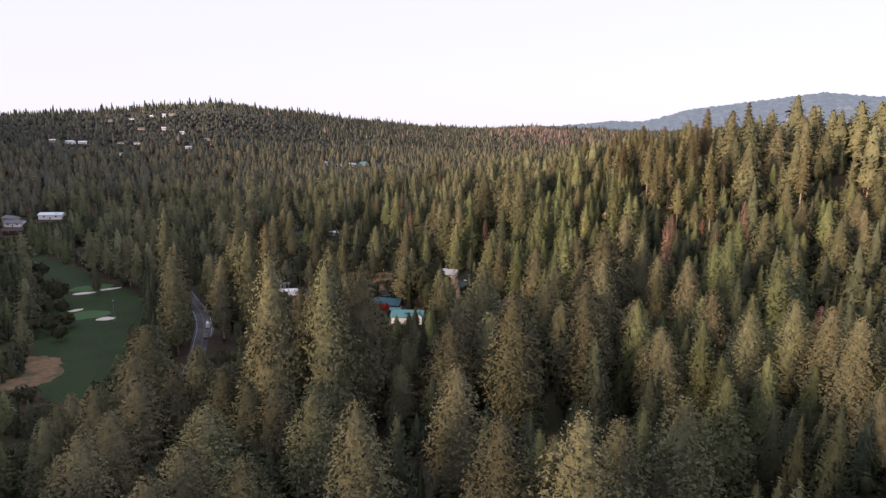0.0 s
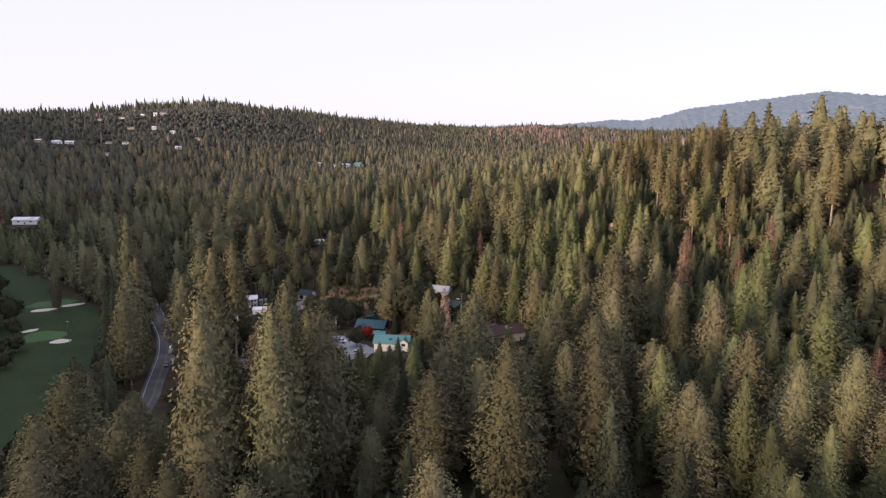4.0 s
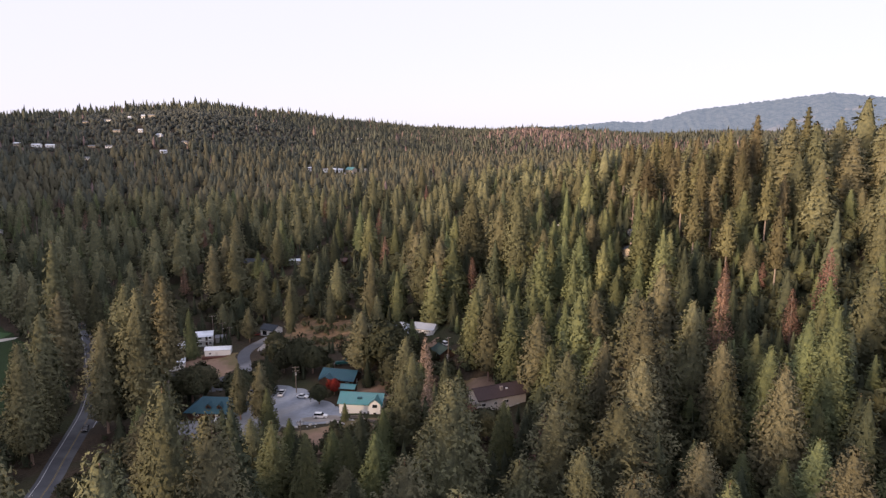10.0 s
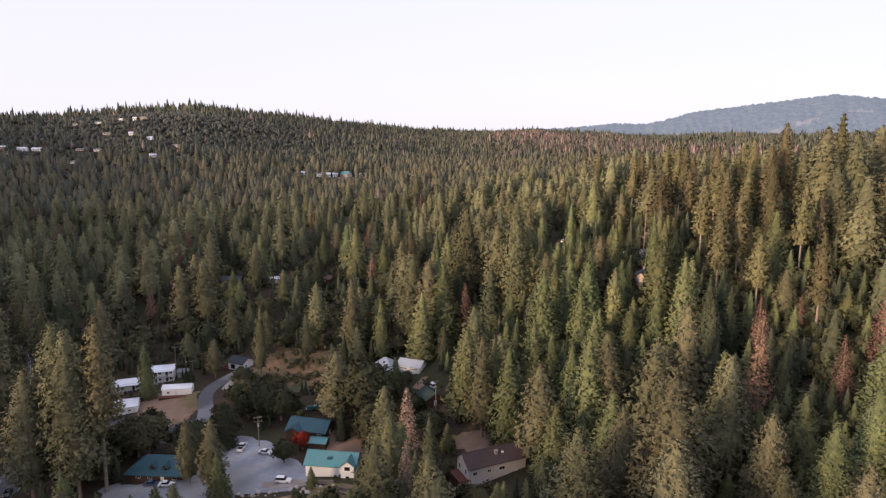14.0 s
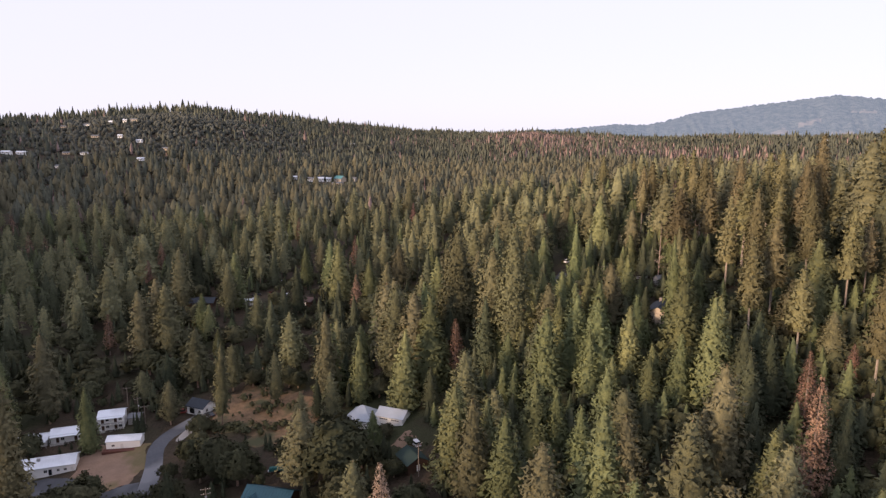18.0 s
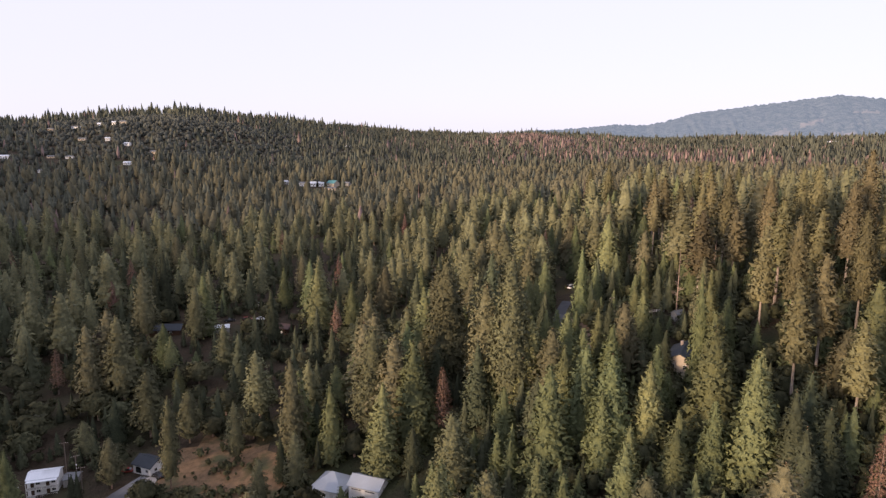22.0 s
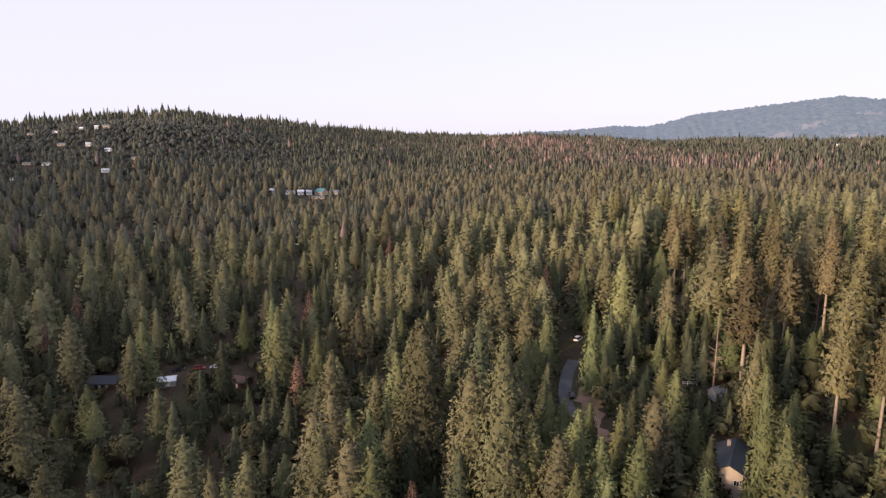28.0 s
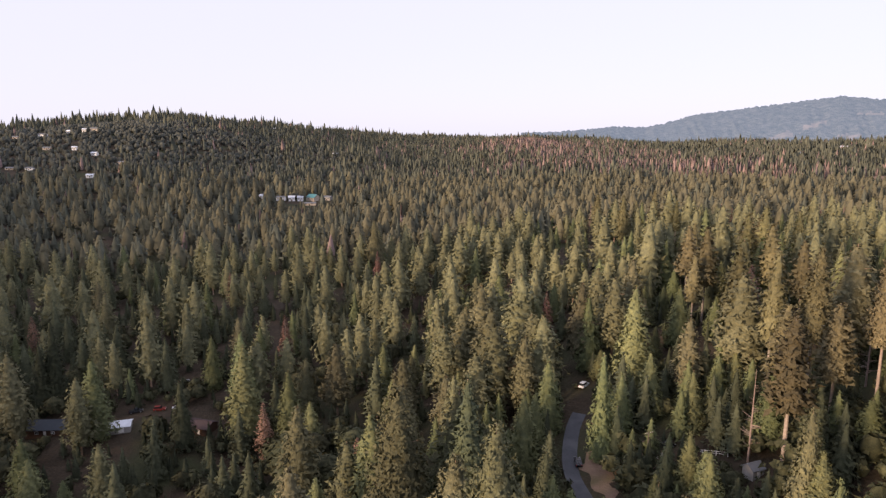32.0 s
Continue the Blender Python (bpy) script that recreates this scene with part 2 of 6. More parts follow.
# ---------------------------------------------------------------- the lie of the land
# heights of the near valley, in metres: one row per 100 m and more northwards, one column per step eastwards
LAND_X = np.array([-400.0, -250, -150, -90, -45, 0, 45, 90, 150, 300])
LAND_Y = np.array([0.0, 100, 200, 300, 400, 500, 700, 900])
LAND_Z = np.array([
    [-8, -8, -2, 6, 14, 20, 24, 28, 32, 36],
    [-8, -8, -3, 4, 12, 19, 22, 26, 30, 36],
    [-9, -8, -4, 3, 9, 12, 15, 22, 30, 38],
    [-10, -8, -4, 1, 4, 13, 20, 31, 46, 58],
    [-10, -4, 0, 6, 16, 32, 43, 58, 72, 79],
    [-6, 6, 13, 12, 21, 38, 50, 62, 73, 76],
    [5, 12, 22, 28, 34, 44, 50, 54, 58, 56],
    [15, 20, 28, 32, 34, 36, 38, 40, 42, 40],
], float)
# the skyline of the far hills: bearing in degrees from the valley's axis, distance and height of the crest
CREST = np.array([
    (-70, 1500, 60), (-50, 1600, 95), (-38, 1800, 126), (-33, 1850, 147), (-29, 1900, 153), (-24, 2000, 144), (-18, 2200, 126), (-13, 2500, 107),
    (-8, 2900, 94), (-4, 3200, 86), (-1.5, 2750, 92), (1, 2700, 97), (4, 2800, 84), (10, 2600, 75), (20, 2550, 82), (30, 2750, 88), (40, 2750, 92), (60, 2600, 90),
])


def cubic(knots, rows, v):
    """Smooth interpolation of rows of values at knots, for an array v."""
    k = np.clip(np.searchsorted(knots, v) - 1, 0, len(knots) - 2)
    u = np.clip((v - knots[k]) / (knots[k + 1] - knots[k]), 0, 1)
    return k, u


def land(x, y):
    """Height of the ground, for arrays of places."""
    x, y = np.asarray(x, float), np.asarray(y, float)
    kx, u = cubic(LAND_X, None, x)
    ky, v = cubic(LAND_Y, None, y)
    z = ((LAND_Z[ky, kx] * (1 - u) + LAND_Z[ky, kx + 1] * u) * (1 - v)
         + (LAND_Z[ky + 1, kx] * (1 - u) + LAND_Z[ky + 1, kx + 1] * u) * v)
    # beyond the valley: rise to the crest of the far hills, then fall away
    dy = y - 200
    r, b = np.hypot(x, dy), np.degrees(np.arctan2(x, np.maximum(dy, 1e-3) + np.where(dy < 0, -dy * 0.5, 0)))
    far = np.interp(b, CREST[:, 0], CREST[:, 1])
    top = np.interp(b, CREST[:, 0], CREST[:, 2])
    s = np.clip((r - 750) / (far - 750), 0, 1)
    rise = s * s * (3 - 2 * s)
    behind = np.clip((r - far) / 1500, 0, 1)
    z = z * (1 - rise) + top * rise - 150 * behind ** 1.3
    # gullies and spurs
    wave = np.sin(x * 0.011 + 1.3 * np.sin(y * 0.006)) * np.sin(y * 0.009 + x * 0.004)
    # an unseen western ridge behind the start, added to keep the low sun off the valley floor
    w = np.clip((-0.67 * x - 0.74 * y - 130) / 230, 0, 1)
    k = np.clip((y + 110) / 150, 0, 1)
    j = np.clip((y - 10) / 90, 0, 1)
    z = z + (113 + 34 * k * k * (3 - 2 * k) + 42 * j * j * (3 - 2 * j)) * w * w * (3 - 2 * w)
    return z + wave * np.clip((r - 600) / 700, 0, 1) * 11 * (1 - 0.55 * rise)


def at(x, y):
    return float(land(x, y))


# ---------------------------------------------------------------- helpers for building
from mathutils import geometry

rng = np.random.default_rng(7)


def mesh_of(name, verts, faces, material, smooth=False):
    me = bpy.data.meshes.new(name)
    me.from_pydata(verts, [], faces)
    if material:
        me.materials.append(material)
    if smooth:
        me.polygons.foreach_set("use_smooth", np.ones(len(me.polygons), bool))
    me.update()
    return me


def mesh_tris(name, verts, tris, material, normals=None):
    """A mesh from arrays of corners and of triangles; normals: one to each corner, for soft shading."""
    me = bpy.data.meshes.new(name)
    verts, tris = np.asarray(verts, np.float32), np.asarray(tris, np.int32)
    me.vertices.add(len(verts))
    me.vertices.foreach_set("co", verts.ravel())
    me.loops.add(tris.size)
    me.loops.foreach_set("vertex_index", tris.ravel())
    me.polygons.add(len(tris))
    me.polygons.foreach_set("loop_start", np.arange(0, tris.size, 3, dtype=np.int32))
    me.materials.append(material)
    me.update()
    me.validate()
    if normals is not None and len(me.vertices) == len(normals):
        me.polygons.foreach_set("use_smooth", np.ones(len(me.polygons), bool))
        me.normals_split_custom_set_from_vertices(np.asarray(normals, np.float32))
    return me


def part(name, bm, material, parent=None, label="", m=None):
    """Links a bmesh as one mesh object under a thing or a part."""
    me = bpy.data.meshes.new(name)
    bmesh.ops.recalc_face_normals(bm, faces=bm.faces)
    bm.to_mesh(me)
    bm.free()
    me.materials.append(material)
    ob = new(name, me)
    if parent:
        ob.parent = parent
    if m is not None:
        ob.matrix_basis = m
    return tagged(ob, label)


def box(bm, x0, x1, y0, y1, z0, z1, bevel=0.0):
    r = bmesh.ops.create_cube(bm, size=1.0)
    for v in r["verts"]:
        v.co = Vector((x0 + (v.co.x + 0.5) * (x1 - x0), y0 + (v.co.y + 0.5) * (y1 - y0), z0 + (v.co.z + 0.5) * (z1 - z0)))
    if bevel:
        edges = list({e for v in r["verts"] for e in v.link_edges})
        bmesh.ops.bevel(bm, geom=edges, offset=bevel, segments=1, affect="EDGES")
    return bm


def boxed(*a, bevel=0.0):
    return box(bmesh.new(), *a, bevel=bevel)


def tube(bm, a, b, r0, r1, sides=8):
    """A tapered round bar from a to b."""
    a, b = Vector(a), Vector(b)
    q = (b - a).to_track_quat("Z", "Y")
    rings = []
    for p, r in ((a, r0), (b, r1)):
        rings.append([bm.verts.new(p + q @ Vector((r * math.cos(k * math.tau / sides), r * math.sin(k * math.tau / sides), 0))) for k in range(sides)])
    for k in range(sides):
        bm.faces.new((rings[0][k], rings[0][(k + 1) % sides], rings[1][(k + 1) % sides], rings[1][k]))
    bm.faces.new(rings[0][::-1])
    bm.faces.new(rings[1])
    return bm


def inside(poly, x, y):
    """Which of the places lie in the polygon."""
    p = np.asarray(poly, float)
    hit = np.zeros(np.shape(x), bool)
    for (x0, y0), (x1, y1) in zip(p, np.roll(p, -1, 0)):
        cross = ((y0 > y) != (y1 > y)) & (x < (x1 - x0) * (y - y0) / (y1 - y0 + 1e-12) + x0)
        hit ^= cross
    return hit


def rounded(poly, cut=3):
    """A polygon with its corners cut off, some times over."""
    p = np.asarray(poly, float)
    for _ in range(cut):
        q = np.roll(p, -1, 0)
        p = np.stack([p * 0.75 + q * 0.25, p * 0.25 + q * 0.75], 1).reshape(-1, 2)
    return p


def draped(name, poly, material, lift, step=3.0, rough_edge=0.6):
    """A sheet laid over the ground within an outline."""
    p = rounded(poly)
    dense = []
    for a, b in zip(p, np.roll(p, -1, 0)):
        k = max(1, int(np.hypot(*(b - a)) / step))
        dense += [a + (b - a) * i / k for i in range(k)]
    dense = np.array(dense)
    k = np.cumsum(np.hypot(*np.diff(dense, axis=0, append=dense[:1]).T))
    out = np.stack([np.cos(k * 0.31) + 0.8 * np.sin(k * 0.77 + 1), np.sin(k * 0.27 + 2) + 0.8 * np.cos(k * 0.69)], 1)
    dense = dense + rough_edge * out + rng.normal(0, min(rough_edge, 1.0) * 0.4, (len(dense), 2))
    lo, hi = dense.min(0), dense.max(0)
    gx, gy = np.meshgrid(np.arange(lo[0], hi[0], step), np.arange(lo[1], hi[1], step))
    ok = inside(dense, gx.ravel(), gy.ravel())
    pts = np.concatenate([dense, np.stack([gx.ravel()[ok], gy.ravel()[ok]], 1)])
    ring = list(range(len(dense)))
    v, _, f, *_ = geometry.delaunay_2d_cdt([Vector(q) for q in pts], [], [ring], 1, 1e-4)
    z = land([q[0] for q in v], [q[1] for q in v]) + lift
    ob = new(name, mesh_of(name, [(q[0], q[1], h) for q, h in zip(v, z)], [list(t) for t in f], material, True))
    return ob


def along(points, step=4.0):
    """A smooth line through points: places and their directions."""
    p = np.asarray(points, float)
    e = np.concatenate([[2 * p[0] - p[1]], p, [2 * p[-1] - p[-2]]])
    out = []
    for i in range(1, len(e) - 2):
        k = max(2, int(np.hypot(*(e[i + 1] - e[i])) / step))
        for u in np.arange(k) / k:
            a, b, c, d = e[i - 1], e[i], e[i + 1], e[i + 2]
            out.append(0.5 * (2 * b + (c - a) * u + (2 * a - 5 * b + 4 * c - d) * u * u + (3 * b - a - 3 * c + d) * u ** 3))
    out = np.array(out + [p[-1]])
    way = np.gradient(out, axis=0)
    return out, way / np.linalg.norm(way, axis=1, keepdims=True)


def ribbon(name, points, left, right, material, lift, dash=0):
    """A strip along a line, from left to right of it, level across."""
    mid, way = along(points)
    side = np.stack([-way[:, 1], way[:, 0]], 1)
    z = land(mid[:, 0], mid[:, 1]) + lift
    k = 1 if abs(left - right) < 1 else 5
    verts, faces = [], []
    for c, s, h in zip(mid, side, z):
        verts += [(*(c + s * (left + (right - left) * j / k)), h) for j in range(k + 1)]
    for i in range(len(mid) - 1):
        if dash and i % (2 * dash) >= dash:
            continue
        faces += [(i * (k + 1) + j, (i + 1) * (k + 1) + j, (i + 1) * (k + 1) + j + 1, i * (k + 1) + j + 1) for j in range(k)]
    return new(name, mesh_of(name, verts, faces, material, True))


# ---------------------------------------------------------------- ground
def spread_out(dense, far):
    grow, v, step = [], dense[-1], dense[-1] - dense[-2]
    while v < far:
        step *= 1.09
        v += step
        grow.append(v)
    return grow


gx = list(np.arange(-420.0, 331, 5))
gx = [-a for a in spread_out([-b for b in gx[1::-1]], 3600)][::-1] + gx + spread_out(gx, 3600)
gy = list(np.arange(-30.0, 721, 5))
gy = [-a for a in spread_out([-b for b in gy[1::-1]], 900)][::-1] + gy + spread_out(gy, 4700)
GX, GY = np.meshgrid(gx, gy)
GZ = land(GX, GY)
nx = len(gx)
cell = (np.arange(len(gy) - 1)[:, None] * nx + np.arange(nx - 1)[None]).ravel()
quads = np.stack([cell, cell + 1, cell + nx + 1, cell + nx], 1)
tagged(new("ground", mesh_of("ground", np.stack([GX, GY, GZ], -1).reshape(-1, 3).tolist(), quads.tolist(), M_DUFF, True)),
       "brown forest floor of needles and shade-green scrub", "ground", kind="structure")

ROAD = [(-110, -70), (-110.5, 0), (-112, 60), (-114, 150), (-122, 210), (-132.5, 244), (-140.5, 262), (-148.5, 280), (-158, 301), (-171, 323.5), (-187, 345), (-209, 374), (-236, 404), (-296, 450)]
ROAD_W = 4.6
LOT = [(-122, 283), (-104, 277), (-92, 272), (-79.6, 272.9), (-77, 284), (-64.7, 285), (-58, 292), (-62, 300.8), (-72, 306), (-80, 315), (-92, 320), (-99, 312), (-99, 303), (-104, 290), (-120, 291)]
FORECOURT = [(-162, 329), (-141, 338), (-136, 330), (-122, 326), (-116, 334), (-109, 322), (-112, 314), (-126, 316), (-152, 314)]
DRIVE = [(-90, 300), (-98.5, 309), (-106, 321), (-114, 340), (-120, 352), (-121, 361), (-118.5, 369), (-116.2, 375)]
ROAD2 = [(21.8, 393), (22, 402), (22.3, 411.5), (20.3, 420), (17.6, 431), (16.6, 438), (17, 447), (18.6, 458), (21, 466)]
BANK2 = [(24.8, 408), (27, 412), (24.5, 421), (22.5, 430), (30, 430), (39, 437), (36, 446), (25, 445), (19.6, 448), (19.2, 436), (20.6, 427), (23.2, 417)]
MEADOW = [(-116, 376), (-102, 364), (-85, 354), (-72, 350), (-66, 364), (-72, 384), (-96, 398), (-114, 402), (-112, 388)]
YARD = [(-146, 346), (-146, 358), (-124, 356), (-119, 344), (-117, 332), (-122, 327), (-136, 330)]
SLOPE = [(-84, 276), (-62, 283), (-50, 292), (-36, 288), (-34, 274), (-50, 262), (-76, 262)]
YARD2 = [(-66, 300), (-48, 300), (-42, 318), (-50, 334), (-60, 326)]
DRIVE2 = [(-38, 349), (-34, 352), (-29.5, 346), (-28.5, 338.5), (-32, 337), (-36.5, 342)]
YARD3 = [(-24, 311), (-15, 302.5), (-9, 300), (-6, 305), (-14, 313)]
BARE_SLOPE = [(478, 1236), (502, 1244), (535, 1300), (580, 1362), (560, 1392), (528, 1350), (500, 1312), (480, 1270)]
PALE_FIELD = [(878, 2040), (960, 2010), (1010, 2080), (960, 2120), (900, 2110)]
FAIRWAY = [(-386, 476), (-340, 444), (-293, 408), (-236, 366), (-206, 336), (-183, 284), (-162, 240), (-154, 216), (-166, 204), (-190, 222), (-214, 254),
           (-238, 284), (-258, 318), (-292, 366), (-352, 422), (-396, 464)]

# footprints kept free of trees: x, y, radius
HOUSES = [(-53, 297, 11), (-67, 319, 9), (-106, 297, 10), (-62, 311, 5), (-133, 353, 9), (-150, 337, 10), (-155, 372, 12), (-168, 362, 10), (-123, 385, 7), (-6, 290, 12),
          (-46, 362, 9), (-36, 359, 7), (-30, 331, 5), (49, 393, 6.5), (54.6, 421, 4), (40, 439, 3), (-177, 495, 9), (-149, 497, 7), (-118, 500, 8), (236, 478, 11), (205, 476, 10), (-492, 625, 16), (-522, 606, 14), (-474, 550, 12), (-500, 584, 12), (-821, 1345, 18), (-771, 1347, 14),
          (-714, 1317, 15), (-635, 1268, 15), (-624, 1171, 14), (-786, 1213, 16), (-754, 1214, 14), (-721, 1105, 13), (-942, 1422, 14), (-835, 1500, 18), (-907, 1449, 18), (-872, 1475, 14), (-850, 1491, 14), (-872, 1135, 14), (-849, 1151, 17), (-835, 1168, 17),
          (-712, 980, 13), (-722, 1073, 12), (-363, 1176, 24), (-335, 1166, 20), (-321, 1170, 18), (-309, 1172, 18), (-292, 1172, 26), (-272, 1184, 20), (-286, 1142, 24), (851, 2135, 34), (868, 2050, 26), (670, 1955, 22), (905, 2070, 26)]
EXTRA_CLEAR = [[(-153, 506), (-134, 505), (-130, 516), (-150, 518)]]
# strips along the camera's sight lines where trees are kept low: foot, far end (trees may be 34 m there), half width
SIGHT_VALLEY = [(-130, 260, -76, 181, 5.5), (-148, 286, -88, 198, 5.5), (-174, 322, -108, 227, 5.5), (-195, 351, -126, 251, 5.5), (-152, 292, -92, 212, 5.5), (-168, 319, -105, 232, 5.5),
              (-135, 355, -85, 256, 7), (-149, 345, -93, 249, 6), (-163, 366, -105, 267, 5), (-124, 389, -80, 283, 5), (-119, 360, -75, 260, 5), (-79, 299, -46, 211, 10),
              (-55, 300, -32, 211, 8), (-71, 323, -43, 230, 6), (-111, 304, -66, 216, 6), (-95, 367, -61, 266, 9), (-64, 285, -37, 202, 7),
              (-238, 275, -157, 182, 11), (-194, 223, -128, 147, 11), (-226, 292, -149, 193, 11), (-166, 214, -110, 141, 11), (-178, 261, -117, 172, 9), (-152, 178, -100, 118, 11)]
SIGHT_UPHILL = [(-7, 288, -3, 222, 10), (-47, 367, -32, 284, 6), (-30, 344, -20, 265, 4), (-14, 312, -9, 239, 5), (-29, 335, -19, 257, 4), (48.5, 397, 35, 334, 4), (23, 484, 15, 410, 1),
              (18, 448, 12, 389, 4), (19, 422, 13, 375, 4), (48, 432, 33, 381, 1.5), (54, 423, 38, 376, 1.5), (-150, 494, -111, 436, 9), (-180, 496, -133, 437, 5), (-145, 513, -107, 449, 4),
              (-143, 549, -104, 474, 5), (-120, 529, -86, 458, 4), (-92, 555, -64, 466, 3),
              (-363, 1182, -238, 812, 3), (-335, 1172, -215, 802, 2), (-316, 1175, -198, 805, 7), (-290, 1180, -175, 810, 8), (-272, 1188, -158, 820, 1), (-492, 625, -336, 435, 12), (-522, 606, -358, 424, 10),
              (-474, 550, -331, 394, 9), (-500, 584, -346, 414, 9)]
SIGHT_MOTEL = [(-151, 337, -99, 272, 7), (-162, 359, -109, 290, 6), (-146, 325, -95, 263, 6), (-118, 328, -76, 265, 6), (-133, 336, -87, 272, 6), (-116, 346, -76, 279, 5), (-148, 367, -99, 295, 4), (-122, 382, -82, 306, 4), (-91, 366, -61, 295, 9), (-134, 354, -89, 285, 6), (-48, 362, -33, 295, 6), (-72, 323, -46, 262, 6)]
SIGHT_HILL = [(x, y, x + 90, y - 120, r * 0.35) for x, y, r in HOUSES if x < -600 and y > 1100]
# ---------------------------------------------------------------- trees
def sprays(centre, face, size, seed, spread=0.45, long=1.25, bough=None):
    """Small needle sprays, one triangle each, that lie across the way they face, pointing along the bough if it is given. Returns corners and triangles."""
    r = np.random.default_rng(seed)
    g = face + r.normal(0, spread, face.shape)
    g /= np.linalg.norm(g, axis=1, keepdims=True) + 1e-9
    a = np.cross(g, r.normal(0, 1, g.shape) if bough is None else bough + r.normal(0, 0.5, g.shape))
    a /= np.linalg.norm(a, axis=1, keepdims=True) + 1e-9
    b = np.cross(a, g)
    if bough is not None:
        a = a * 0.92
    s = (size * r.uniform(0.65, 1.35, len(g)))[:, None]
    k = r.uniform(-0.35, 0.35, (len(g), 1))
    v = np.stack([centre + a * s * 0.5 - b * s * 0.45, centre + b * s * (long - 0.45) + a * s * k, centre - a * s * 0.5 - b * s * 0.45], 1)
    up = np.einsum("ij,ij->i", np.cross(v[:, 1] - v[:, 0], v[:, 2] - v[:, 0]), g) < 0
    v[up] = v[up][:, ::-1]
    return v.reshape(-1, 3), np.arange(len(v) * 3).reshape(-1, 3)


def core(profile, sides, seed, jitter=0.25):
    """The dark inner mass of a crown: an uneven spindle with the given (height, radius) rings."""
    r = np.random.default_rng(seed)
    v, t = [], []
    for z, q in profile:
        a = np.arange(sides) * math.tau / sides + r.uniform(0, 1)
        k = q * (1 + r.uniform(-jitter, jitter, sides))
        v.append(np.stack([k * np.cos(a), k * np.sin(a), np.full(sides, z) + r.uniform(-0.4, 0.4, sides)], 1))
    for i in range(len(profile) - 1):
        for j in range(sides):
            a, b, c, d = i * sides + j, i * sides + (j + 1) % sides, (i + 1) * sides + (j + 1) % sides, (i + 1) * sides + j
            t += [(a, b, c), (a, c, d)]
    return np.concatenate(v), np.array(t)


def soft_normals(v, t, top, own=0.27):
    """Normals that follow the whole crown's round form, with a share of each spray's own."""
    g = np.cross(v[t[:, 1]] - v[t[:, 0]], v[t[:, 2]] - v[t[:, 0]])
    g /= np.linalg.norm(g, axis=1, keepdims=True) + 1e-9
    mine = np.zeros_like(v)
    for k in range(3):
        np.add.at(mine, t[:, k], g)
    mine /= np.linalg.norm(mine, axis=1, keepdims=True) + 1e-9
    out = v * (1, 1, 0)
    out /= np.linalg.norm(out, axis=1, keepdims=True) + 1e-9
    out[:, 2] = 0.25 + 0.6 * np.clip(v[:, 2] / top, 0, 1) ** 2
    out /= np.linalg.norm(out, axis=1, keepdims=True)
    n = out * (1 - own) + mine * own
    return n / (np.linalg.norm(n, axis=1, keepdims=True) + 1e-9)


def joined(pieces):
    vs, ts, n = [], [], 0
    for v, t in pieces:
        vs.append(v)
        ts.append(t + n)
        n += len(v)
    return np.concatenate(vs), np.concatenate(ts)


SPEC = {
    #        base, widest, taper, foot, boughs, tufts on each, rise at the foot, rise at the top, sag, sideways, lumps, spray
    "pine": (0.14, 6.9, 0.66, 0.44, 210, 6, -0.05, 0.75, 0.06, 0.20, 0.16, 0.92),
    "tallpine": (0.40, 3.5, 0.62, 0.55, 140, 7, -0.15, 0.55, 0.10, 0.22, 0.24, 0.86),
    "cedar": (0.04, 6.4, 0.80, 0.62, 270, 5, -0.10, 0.60, 0.22, 0.17, 0.13, 0.92),
    "fir": (0.06, 6.3, 0.88, 0.74, 250, 5, -0.20, 0.35, 0.18, 0.20, 0.10, 0.86),
    "dead": (0.18, 4.2, 0.70, 0.60, 220, 7, 0.0, 0.6, 0.10, 0.20, 0.25, 0.56),
}


